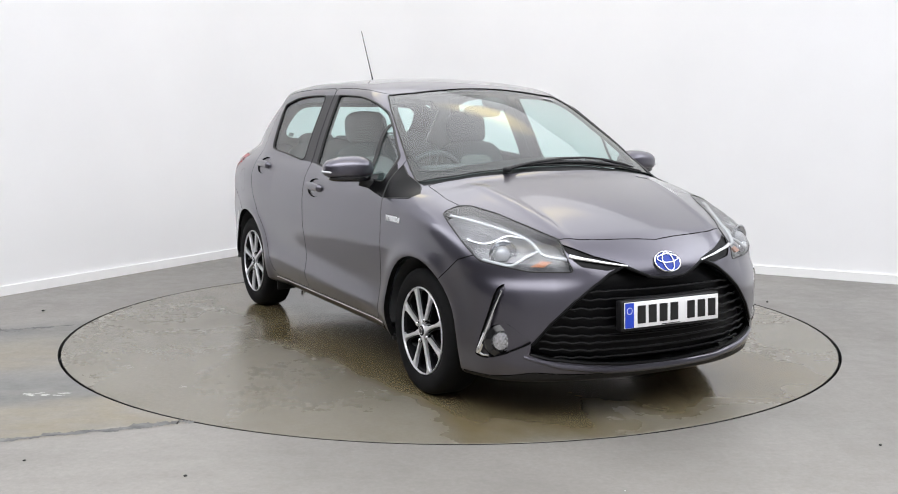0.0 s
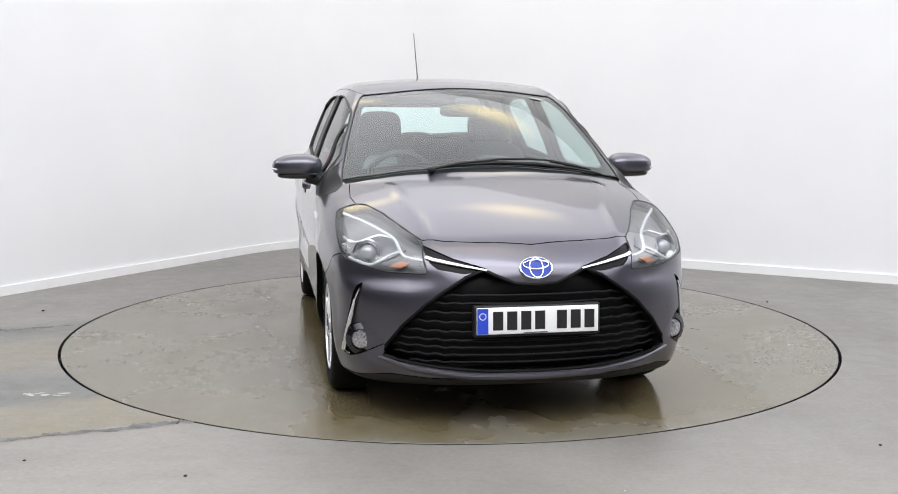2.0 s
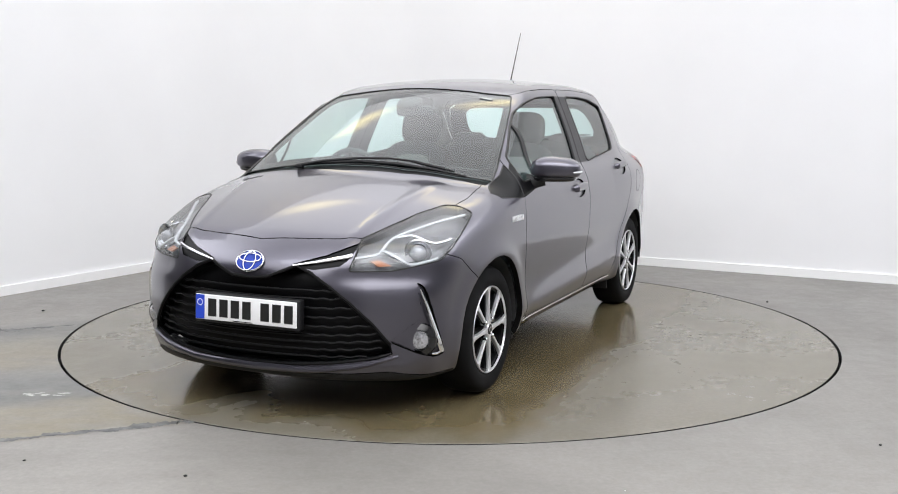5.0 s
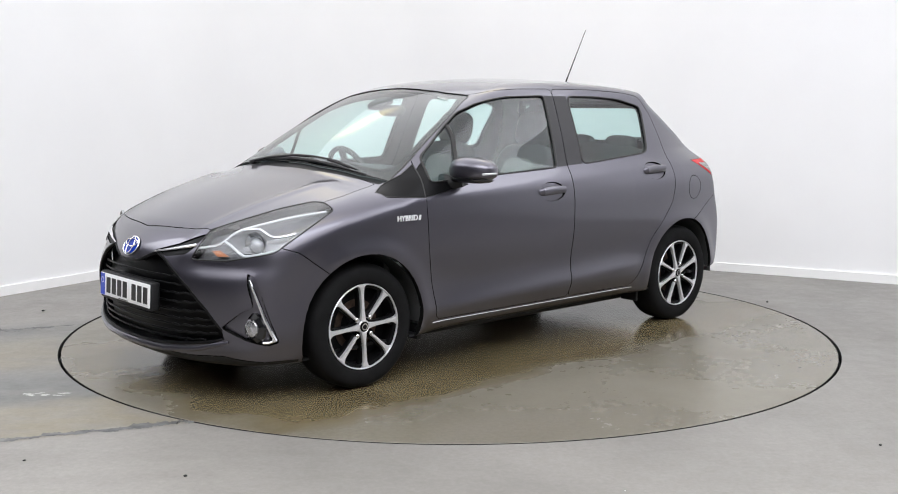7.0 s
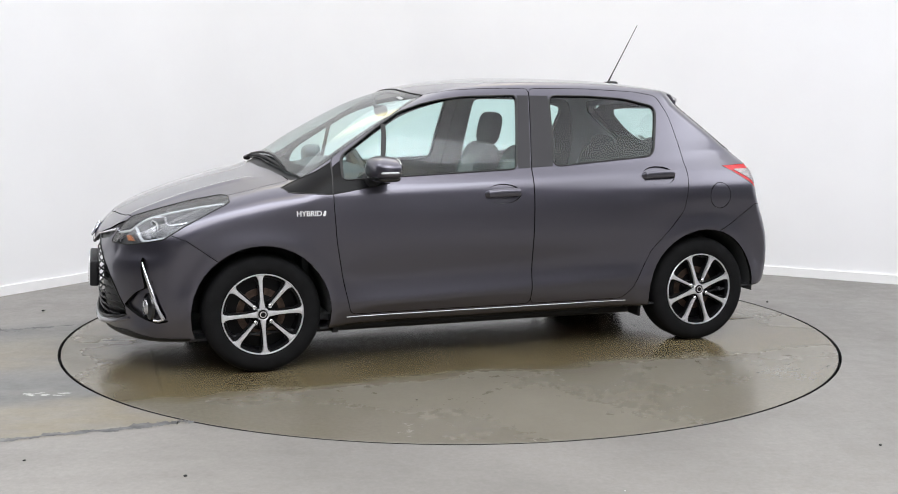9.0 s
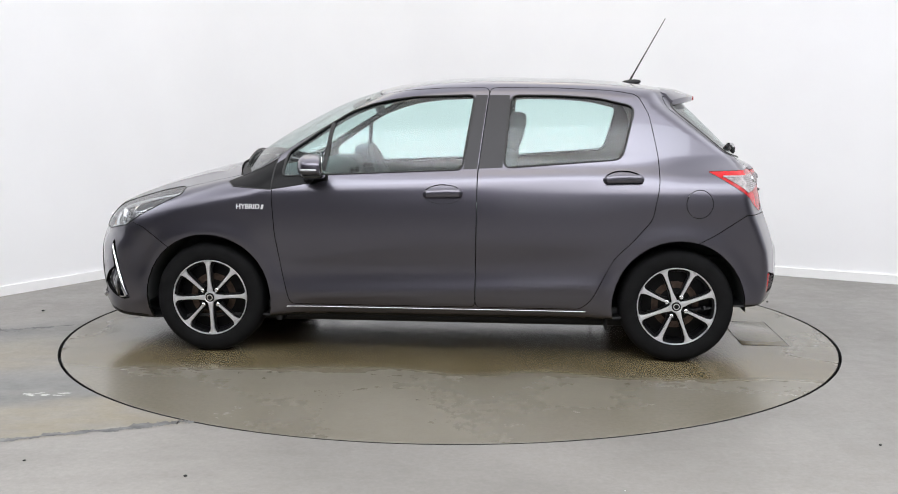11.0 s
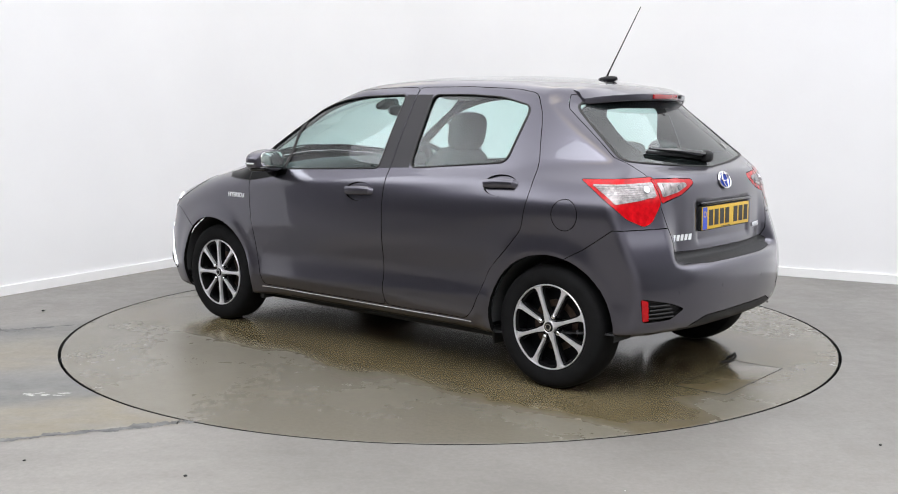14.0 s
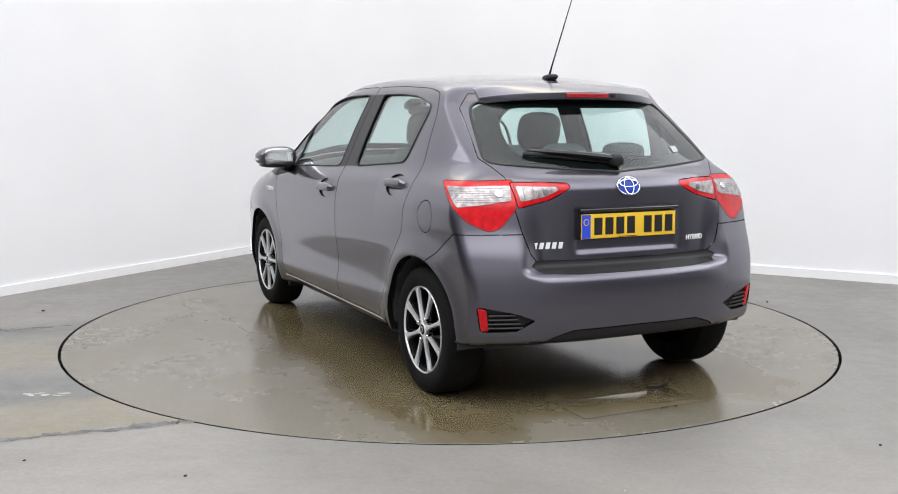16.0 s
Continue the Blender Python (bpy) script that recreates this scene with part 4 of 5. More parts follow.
def pillar_plate(low, high, s, door):
    """A thin satin plate on the door's window frame, between two lines given at its foot and its head."""
    bm = bmesh.new()
    faces = []
    for lift in (0.0018, -0.003):
        grid = []
        for j in range(11):
            v = j / 10
            row = []
            for i in range(4):
                u = i / 3
                a = low[0] + (low[1] - low[0]) * u
                c = high[0] + (high[1] - high[0]) * u
                z = low[2] + (low[3] - low[2]) * u
                row.append((a + (c - a) * v, z + (high[2] - z) * v))
            grid.append([bm.verts.new(q) for q in mirrored(on_body("side", row, lift), s)])
        faces.append(grid)
    for g in faces:
        for a, b in zip(g, g[1:]):
            for i in range(3):
                bm.faces.new((a[i], a[i + 1], b[i + 1], b[i]))
    rim = lambda g: [r[0] for r in g] + g[-1][1:] + [r[3] for r in g[-2::-1]] + g[0][2:0:-1]
    top, low_rim = rim(faces[0]), rim(faces[1])
    for i in range(len(top)):
        j = (i + 1) % len(top)
        bm.faces.new((top[i], top[j], low_rim[j], low_rim[i]))
    bmesh.ops.recalc_face_normals(bm, faces=bm.faces[:])
    return part("pillar_plate", bm, PILLAR_GREY, door, "satin black window pillar plate")


def mirror_shell(s, at):
    """A door mirror's housing: domed in front, flat behind and below, lower towards its outer end."""
    bm = blob((0.080, 0.130, 0.068), 0.76, Matrix(), nu=36, nv=22)
    for v in bm.verts:
        t = v.co.y / 0.26 + 0.5
        if v.co.z > 0:
            v.co.z *= 1 - 0.30 * max(0.0, t - 0.25) ** 1.6
        if v.co.z < -0.03:
            v.co.z = -0.03 + (v.co.z + 0.03) * 0.4
        if v.co.x < -0.035:
            v.co.x = -0.035 + (v.co.x + 0.035) * 0.25
        v.co = at @ Vector((v.co.x, v.co.y * s, v.co.z))
    bmesh.ops.recalc_face_normals(bm, faces=bm.faces[:])
    return bm


DIVIDER = [(0.592, 1.245), (0.605, 1.15), (0.628, 0.985)]
for s, k in ((1, "L"), (-1, "R")):
    for n, which in enumerate(("front", "rear")):
        door = panel("door", RID["door_" + which], SKIN, k, 0.03)
        pane = panel("door_glass", RID["window_" + which], GLASS if which == "front" else DARK_GLASS, k, 0.004, 0.004, door, sink=0.006, lining=False)
        outline = W_FRONT if which == "front" else W_REAR
        bar_on("side", fine(outline, 0.025), s, 0.007, SEAL, "window_seal", door, 0.0, 0.6, True, "black rubber window seal")
        if which == "front":
            bar_on("side", fine(DIVIDER, 0.03, False), s, 0.013, SEAL, "window_divider", door, -0.001, 0.5)
            panel("mirror_triangle", RID["door_sail"], GRILLE_BLACK, k, 0.02, 0.0, door, "matt black triangle at the window's corner")
            pillar_plate((-0.123, -0.1965, 1.012, 1.014), (-0.180, -0.2435, 1.402), s, door)
        else:
            pillar_plate((-0.2045, -0.330, 1.016, 1.022), (-0.2525, -0.362, 1.402), s, door)
        panel("handle_cup", RID["cup_" + which], PAINT, k, 0.003, 0.0, door, sink=0.009)
        cx, cz = CUPS[n]
        grip = [(cx - 0.098, cz + 0.004), (cx - 0.085, cz + 0.005), (cx - 0.03, cz + 0.006), (cx + 0.03, cz + 0.004), (cx + 0.085, cz), (cx + 0.098, cz - 0.002)]
        line = mirrored([q for q in on_body("side", grip, 0.014)], s)
        line[0] = mirrored(on_body("side", grip[:1], -0.004), s)[0]
        line[-1] = mirrored(on_body("side", grip[-1:], -0.004), s)[0]
        bm = tube(line, [0.010, 0.0125, 0.0135, 0.0135, 0.0125, 0.010], 12, flat=1.7)
        part("door_handle", bm, PAINT, door)
    panel("mirror_sail", RID["sail"], GRILLE_BLACK, k, 0.02, 0.002, label="matt black triangular sail panel")
    bar_on("side", fine(SAIL, 0.03), s, 0.004, SEAL, "sail_seal", car, 0.0, 0.6, True)
    if s == 1:
        panel("fuel_flap", RID["fuel_flap"], SKIN, k, 0.02, 0.0025)
    else:
        panel("rear_quarter_panel", RID["fuel_flap"], SKIN, k, 0.02, 0.0)

    # headlamp: dark bowl, projector, light guides, clear lens
    lamp = panel("headlamp", RID["headlamp"], LAMP_DARK, k, 0.004, 0.0, sink=0.05, label="clear headlamp with projector and light guides")
    panel("lens", RID["headlamp"], LENS, k, 0.05, 0.0025, lamp, lining=False)
    m = side_frame("front_q", (-0.765, 0.745), s, -0.045)
    aim = Matrix.Translation(m.translation) @ Vector((1, 0.28 * s, 0.03)).to_track_quat("Z", "Y").to_matrix().to_4x4()
    part("projector_ring", lathe([(0.034, 0.0), (0.058, 0.018), (0.062, 0.03), (0.056, 0.032), (0.042, 0.02), (0.036, 0.02)], 32, m=aim), LAMP_SILVER, lamp)
    part("projector_lens", lathe([(0.037, 0.012), (0.033, 0.03), (0.02, 0.043), (0, 0.047)], 28, m=aim), material("projector_glass", (0.3, 0.31, 0.33), 0.05, 0.3, coat=1.0) if s == 1 else bpy.data.materials["projector_glass"], lamp)
    guide = smooth_line([(-0.485, 0.868), (-0.62, 0.848), (-0.80, 0.808), (-0.88, 0.78), (-0.945, 0.728), (-0.99, 0.716), (-1.045, 0.708)], 5)
    bar_on("front_q", guide, s, 0.008, LIGHT_GUIDE, "upper_light_guide", lamp, -0.016, 0.8)
    guide = smooth_line([(-0.925, 0.742), (-0.885, 0.722), (-0.835, 0.685), (-0.80, 0.677), (-0.69, 0.700)], 5)
    bar_on("front_q", guide, s, 0.009, LIGHT_GUIDE, "lower_light_guide", lamp, -0.018, 0.8)
    guide = smooth_line([(-0.845, 0.795), (-0.77, 0.80), (-0.70, 0.77), (-0.64, 0.772), (-0.60, 0.782)], 5)
    bar_on("front_q", guide, s, 0.008, LAMP_SILVER, "arrow_trim", lamp, -0.02, 0.8)
    flat_patch("front_q", [(-0.90, 0.675), (-0.955, 0.672), (-0.985, 0.70), (-0.945, 0.705)], s, -0.022, 0.01, AMBER, "indicator_reflector", lamp, "amber indicator reflector")
    flat_patch("front_q", [(-0.86, 0.80), (-0.93, 0.765), (-0.90, 0.735), (-0.84, 0.70), (-0.80, 0.70), (-0.82, 0.75)], s, -0.042, 0.01, LAMP_DARK, "inner_reflector", lamp)
    bar_on("front_q", fine(SIDE_LAMP, 0.03), s, 0.003, SEAL, "lamp_seal", lamp, 0.0, 1, True)

    # dark wedge with its chrome blade
    panel("wedge_trim", RID["wedge"], GRILLE_BLACK, k, 0.02, 0.0, front_bumper, sink=0.006)
    blade = [(0.205, 0.668), (0.30, 0.684), (0.42, 0.707), (0.445, 0.714)]
    line = mirrored(on_body("front", fine(blade, 0.03, False), 0.002), s)
    part("chrome_blade", tube(line, [0.005 + 0.006 * i / (len(line) - 1) for i in range(len(line))], 8, flat=0.8), CHROME, front_bumper, "chrome blade beside the grille")

    # fog lamp pod
    pod = panel("fog_pod", RID["fog_pod"], PAINT, k, 0.004, 0.0, front_bumper, sink=0.022)
    strip = smooth_line([(-0.787, 0.575), (-0.752, 0.48), (-0.712, 0.37), (-0.684, 0.298)], 5)
    line = mirrored(on_body("front_q", strip, 0.001), s)
    part("chrome_strip", tube(line, [0.004 + 0.010 * (i / (len(line) - 1)) ** 0.7 for i in range(len(line))], 8, flat=0.9), CHROME, pod, "chrome strip beside the fog lamp")
    bar_on("front_q", [(-0.684, 0.298), (-0.71, 0.289), (-0.735, 0.291)], s, 0.007, CHROME, "chrome_foot", pod, 0.0)
    m = side_frame("front_q", (-0.778, 0.352), s, -0.03)
    aim = Matrix.Translation(m.translation) @ Vector((1, 0.35 * s, 0)).to_track_quat("Z", "Y").to_matrix().to_4x4()
    # Black lamp ring, made wider to paint in the shade of the pod's cavity.
    part("fog_lamp_ring_and_shade", lathe([(0.036, -0.01), (0.074, -0.004), (0.070, 0.008), (0.046, 0.019), (0.042, 0.008)], 28, m=aim), GLOSS_BLACK, pod)
    part("fog_lamp", lathe([(0.044, 0.010), (0.037, 0.021), (0.02, 0.026), (0, 0.027)], 28, m=aim), FOG_GLASS, pod, "round clear fog lamp")
    part("parking_sensor", lathe([(0.010, -0.002), (0.010, 0.001), (0, 0.0015)], 18, m=side_frame("front_q", (-0.88, 0.47), s)), PAINT, front_bumper)

    # tail lamps: red lens, clear insert, inner wing on the tailgate
    tail = panel("tail_lamp", RID["tail_lamp"], RED, k, 0.03, 0.002, label="red and clear tail lamp")
    flat_patch("rear_q", fine(rounded([(-0.487, 0.990), (-0.64, 0.993), (-0.768, 0.997), (-0.785, 0.935), (-0.69, 0.918), (-0.568, 0.905)], 0.008), 0.02), s, 0.003, 0.006, CLEAR_TAIL, "clear_insert", tail, "clear ribbed insert")
    wing = panel("tail_lamp_wing", RID["tail_lamp_inner"], RED, k, 0.03, 0.002, tailgate, "red and clear inner lamp wing")
    flat_patch("rear", fine(rounded([(0.545, 0.994), (0.535, 0.928), (0.43, 0.948), (0.36, 0.975), (0.37, 0.990)], 0.008), 0.02), s, 0.003, 0.006, CLEAR_TAIL, "clear_insert", wing, "clear lamp insert")
    part("bulb", lathe([(0.014, 0), (0.013, 0.006), (0, 0.009)], 16, m=side_frame("rear", (0.42, 0.97), s, 0.002)), LAMP_DARK, wing)
    part("bulb", lathe([(0.02, 0), (0.018, 0.006), (0, 0.009)], 16, m=side_frame("rear_q", (-0.73, 0.965), s, 0.002)), LAMP_SILVER, tail)
    for i in range(7):
        z = 0.925 + 0.0095 * i
        bar_on("rear_q", fine([(-0.775, z + 0.004), (-0.553 + 0.011 * i, z)], 0.03, False), s, 0.0016, LAMP_DARK, "lens_rib", tail, 0.0035, 0.7, sides=5)
    for i in range(3):
        y = 0.43 + 0.042 * i
        bar_on("rear", [(y, 0.958 - 0.006 * i), (y + 0.003, 0.987)], s, 0.002, LAMP_DARK, "lens_rib", wing, 0.0035, 0.7, sides=5)
    bar_on("rear_q", fine(TAIL_LAMP, 0.03), s, 0.0016, SEAL, "lamp_seal", tail, 0.0, 1, True)

    # rear bumper vent with reflector
    vent = panel("bumper_vent", RID["vent"], BLACK, k, 0.004, 0.0, rear_bumper, sink=0.018)
    for i in range(4):
        z = 0.388 + 0.019 * i
        bar_on("rear", [(0.57 + 0.012 * i, z), (0.65, z), (0.715, z)], s, 0.005, BLACK, "vent_slat", vent, -0.006, 1, sides=6)
    flat_patch("rear", rounded([(0.762, 0.482), (0.742, 0.378), (0.712, 0.378), (0.728, 0.472)], 0.006), s, -0.002, 0.012, RED, "rear_reflector", vent, "red rear reflector")

    # door mirror
    at = pose(0.655, 0.912 * s, 1.026, 0, 0, 10 * s)
    mir = part("door_mirror", mirror_shell(s, at), PAINT, car, "grey door mirror with clear indicator")
    part("mirror_base", blob((0.066, 0.112, 0.024), 0.6, at @ pose(0.002, -0.008 * s, -0.040)), GLOSS_BLACK, mir)
    part("mirror_arm", tube([(0.68, 0.86 * s, 0.972), (0.70, 0.81 * s, 0.962), (0.73, 0.75 * s, 0.960)], [0.022, 0.026, 0.034], 10, flat=1.4), BLACK, mir)
    part("mirror_glass", blob((0.005, 0.098, 0.048), 0.6, at @ pose(-0.047, 0, 0.008)), MIRROR, mir, "mirror glass")
    ind = [at @ Vector((0.079 * abs(math.cos(a)) ** 0.75 * math.copysign(1, math.cos(a)), 0.1295 * math.sin(a) ** 0.75 * s, -0.018 + 0.006 * math.sin(a))) for a in np.linspace(0.75, 1.75, 14)]
    part("indicator", tube(ind, [0.002] + [0.0055] * 12 + [0.002], 8, flat=1.0), LIGHT_GUIDE, mir, "clear indicator strip")

    # wheel housings and flaps
    for wx in (1.262, -1.262):
        bm = bmesh.new()
        rows = []
        for i in range(25):
            a = radians(-4 + 188 * i / 24)
            r = ARCH + 0.004
            rows.append([bm.verts.new((wx + r * math.cos(a), y * s, 0.30 + r * math.sin(a))) for y in (0.46, 0.62, 0.80)])
        for a, b in zip(rows, rows[1:]):
            for j in range(2):
                bm.faces.new([a[j], a[j + 1], b[j + 1], b[j]])
        hub = bm.verts.new((wx, 0.46 * s, 0.2))
        for a, b in zip(rows, rows[1:]):
            bm.faces.new([a[0], b[0], hub])
        part("wheel_housing", bm, LINING, car)
    bm = box((-0.90, 0.70 * s - 0.06, 0.155), (-0.885, 0.70 * s + 0.06, 0.25), 0.004)
    part("air_deflector", bm, BLACK, car)
    bm = box((0.865, 0.70 * s - 0.07, 0.175), (0.90, 0.70 * s + 0.07, 0.26), 0.008)
    part("mud_flap", bm, BLACK, car)

    # Bright alloy bar standing in for the highlight on the painted sill edge.
    bar_on("side", fine([(0.83, 0.262), (-0.78, 0.262)], 0.06, False), s, 0.0022, ALLOY, "sill_highlight", car, 0.001)
    word("HYBRID", 0.037, side_frame("side", (1.025, 0.805), s, 0.002), SILVER, car)
    f = side_frame("side", (1.025, 0.805), s, 0.001) @ pose(0.077, 0, 0)
    part("leaf_mark", prism(rounded([(-0.009, -0.013), (0.005, -0.013), (0.010, 0.013), (-0.002, 0.013)], 0.006), 0.003, f), SILVER, car, "small silver leaf-shaped mark")

# ---- front: grille, plate, badge ----
grille = panel("grille", RID["grille"], GRILLE_BLACK, "LR", 0.004, 0.0, front_bumper, sink=0.055)
for i, z in enumerate((0.275, 0.307, 0.340, 0.372, 0.41, 0.45, 0.49, 0.53, 0.565)):
    w = float(np.interp(z, [0.24, 0.29, 0.35, 0.44, 0.525, 0.64], [0.40, 0.58, 0.60, 0.535, 0.45, 0.30]))
    pts = []
    for y in np.linspace(0, w, 40):
        t = max(0.0, y - 0.27) / 0.075
        wave = 0.008 * (abs((t % 1.0) * 2 - 1) - 1) * min(1, t)
        pts.append((y, z + wave + 0.012 * (y / 0.5) ** 2))
    half = [tuple(p) for p in on_body("front", pts, -0.026)]
    line = mirrored(half[::-1], -1)[:-1] + half
    part("grille_bar", tube(line, 0.0042, 6, flat=1.3), GRILLE_BLACK, grille)
lip = [(y, float(np.interp(y, [0, 0.3, 0.5, 0.64], [0.222, 0.228, 0.252, 0.292]))) for y in np.linspace(0, 0.64, 22)]
half = [tuple(p) for p in on_body("front", lip, 0.002)]
part("bumper_lip", tube(mirrored(half[::-1], -1)[:-1] + half, [0.006 + 0.012 * math.sin(math.pi * i / 42) ** 0.5 for i in range(43)], 10, flat=1.0), PAINT, front_bumper)
under = [(p[0], p[1]) for p in GRILLE if p[0] >= 0]
half = [tuple(p) for p in on_body("front", fine(under, 0.03, False), -0.004)]
part("grille_surround", tube(half, 0.008, 8), GRILLE_BLACK, grille)
part("grille_surround", tube(mirrored(half, -1), 0.008, 8), GRILLE_BLACK, grille)


def number_plate(m, face, name, parent, label):
    """A plate with its blue band and plain dark bars in place of characters; m: z out of the plate, x to the viewer's right."""
    holder = part(name, box((-0.26, -0.0555, -0.006), (0.26, 0.0555, 0.0), 0.003, m), face, parent, label)
    part("country_band", box((-0.258, -0.053, 0.0002), (-0.212, 0.053, 0.0012), 0, m), PLATE_BLUE, holder, "blue country band")
    part("band_mark", lathe([(0.012, 0.0013), (0.012, 0.0018), (0.015, 0.0018), (0.015, 0.0013)], 20, m=m @ pose(-0.235, 0.02, 0)), PLATE_WHITE if face == PLATE_WHITE else PLATE_YELLOW, holder)
    x = -0.195
    for n in range(7):
        if n == 4:
            x += 0.034
        part("plate_bar", box((x + 0.003, -0.0385, 0.0002), (x + 0.046, 0.0385, 0.0014), 0, m), INK, holder)
        x += 0.0595
    part("maker_mark", box((-0.06, -0.0525, 0.0002), (0.04, -0.049, 0.0010), 0, m), INK, holder)
    return holder


def frame_of(at, normal):
    z = Vector(normal).normalized()
    x = Vector((0, 0, 1)).cross(z).normalized()
    return Matrix.Translation(at) @ Matrix((x, z.cross(x), z)).transposed().to_4x4()


m = frame_of((2.081, 0, 0.467), (1, 0, 0.05))
part("plate_plinth", box((-0.27, -0.068, -0.05), (0.27, 0.064, -0.006), 0.008, m), BLACK, front_bumper)
number_plate(m, PLATE_WHITE, "number_plate", front_bumper, "white front number plate with blue band")


def badge(m, w, h, parent):
    ring = [m @ Vector((w * math.cos(a), h * math.sin(a), 0.004)) for a in np.linspace(0, 2 * math.pi, 41)[:-1]]
    b = part("badge", tube(ring, 0.0036, 8, True, up=m.to_3x3() @ Vector((0, 0, 1))), CHROME, parent, "oval chrome and blue badge")
    bm = lathe([(1, 0), (0.97, 0.003), (0.6, 0.005), (0, 0.006)], 40)
    bmesh.ops.transform(bm, matrix=m @ Matrix.Diagonal((w, h, 1, 1)), verts=bm.verts[:])
    part("badge_field", bm, BADGE_BLUE, b, "blue badge field")
    ring = [m @ Vector((0.42 * w * math.cos(a), 0.93 * h * math.sin(a), 0.0075)) for a in np.linspace(0, 2 * math.pi, 33)[:-1]]
    part("badge_oval", tube(ring, 0.0025, 6, True, up=m.to_3x3() @ Vector((0, 0, 1))), CHROME, b)
    ring = [m @ Vector((0.80 * w * math.cos(a), 0.30 * h + 0.42 * h * math.sin(a), 0.0085)) for a in np.linspace(0, 2 * math.pi, 33)[:-1]]
    part("badge_oval", tube(ring, 0.0025, 6, True, up=m.to_3x3() @ Vector((0, 0, 1))), CHROME, b)
    return b


badge(side_frame("front", (0.0, 0.675), 1, 0.001), 0.068, 0.047, front_bumper)
badge(side_frame("rear", (0.0, 0.985), 1, 0.001), 0.060, 0.042, tailgate)

# ---- rear: plate, lettering, wiper, brake lamp ----
m = frame_of((-1.762, 0, 0.812), (-1, 0, 0.02))
part("plate_recess", box((-0.264, -0.06, -0.03), (0.264, 0.06, -0.006), 0.004, m), BLACK, tailgate)
part("plate_lamp_strip", box((-0.27, 0.066, -0.02), (0.27, 0.080, 0.010), 0.006, m), GLOSS_BLACK, tailgate)
number_plate(m, PLATE_YELLOW, "number_plate", tailgate, "yellow rear number plate with blue band")
bm = bmesh.new()
f = side_frame("rear", (0.42, 0.735), 1, 0.006)
for i in range(5):
    prism([(-0.07 + 0.03 * i, -0.014), (-0.051 + 0.03 * i, -0.014), (-0.045 + 0.03 * i, 0.014), (-0.064 + 0.03 * i, 0.014)], 0.003, f, bm=bm)
part("model_mark", bm, SILVER, tailgate, "chrome model mark as slanted bars")
word("HYBRID", 0.032, side_frame("rear", (0.385, 0.735), -1, 0.007), SILVER, tailgate)

def build_spoiler():
    """A lip that carries the roof on over the rear window."""
    bm = bmesh.new()
    rows = []
    for y in np.linspace(-0.50, 0.50, 41):
        w = abs(y) / 0.50
        xe = -1.402 + 0.165 * w ** 2.4
        zt = 1.412 - 0.075 * y * y - 0.010 * w ** 6
        xr = -1.20 + 0.03 * w ** 2
        zr = float(on_body("top", [(xr, abs(y))], 0.0015)[0][2])
        xm = (xe + xr) / 2
        zm = max((zt + zr) / 2 + 0.010, float(on_body("top", [(xm, abs(y))], 0.004)[0][2]))
        end = 0.0 if w < 0.999 else 0.006
        prof = [(xr, zr), (xm, zm), (xe + 0.012, zt + 0.003), (xe, zt - 0.002), (xe - 0.002, zt - 0.012), (xe + 0.002, zt - 0.030 + end), (xe + 0.012, zt - 0.036 + end), (xe + 0.075, zt - 0.038 + end), (xr, zr - 0.05)]
        rows.append([bm.verts.new((x, y, z)) for x, z in prof])
    for a, b in zip(rows, rows[1:]):
        for k in range(len(a) - 1):
            bm.faces.new([a[k], a[k + 1], b[k + 1], b[k]])
    bm.faces.new(rows[0])
    bm.faces.new(rows[-1][::-1])
    bmesh.ops.recalc_face_normals(bm, faces=bm.faces[:])
    return part("roof_spoiler", bm, PAINT, tailgate)


spoiler = build_spoiler()
part("brake_lamp", box((-1.4062, -0.12, 1.383), (-1.385, 0.12, 1.406), 0.004), DARK_RED, tailgate, "long red high brake lamp")
part("washer_jet", lathe([(0.009, 0), (0.009, 0.012), (0, 0.014)], 12, m=frame_of((-1.402, -0.145, 1.395), (-1, 0, 0))), BLACK, tailgate)
wiper = part("rear_wiper", blob((0.035, 0.035, 0.03), 0.7, pose(*(on_body("rear", [(0.0, 1.085)], 0.02)[0]))), BLACK, tailgate, "black rear wiper")
pts = [(-0.01, 1.092), (0.1, 1.103), (0.25, 1.118), (0.34, 1.124), (0.42, 1.130)]
bar_on("rear", pts, 1, [0.03, 0.03, 0.024, 0.018, 0.009], GLOSS_BLACK, "wiper_arm", wiper, 0.022, 0.55)
bar_on("rear", [(0.02, 1.085), (0.25, 1.108), (0.44, 1.124)], 1, 0.008, BLACK, "wiper_blade", wiper, 0.008)



# black borders of the glazing
for outline, view, parent in ((HATCH_GLASS, "rear", rear_window), (SCREEN, "top", windscreen)):
    edge = [p for p in outline if p[0 if view == "rear" else 1] >= 0]
    half = [tuple(p) for p in on_body(view, fine(edge, 0.03, False), -0.002)]
    for s in (1, -1):
        part("glass_seal", tube(mirrored(half, s), 0.009 if view == "rear" else 0.0045, 8, flat=0.6), SEAL, parent, "black glazing seal")


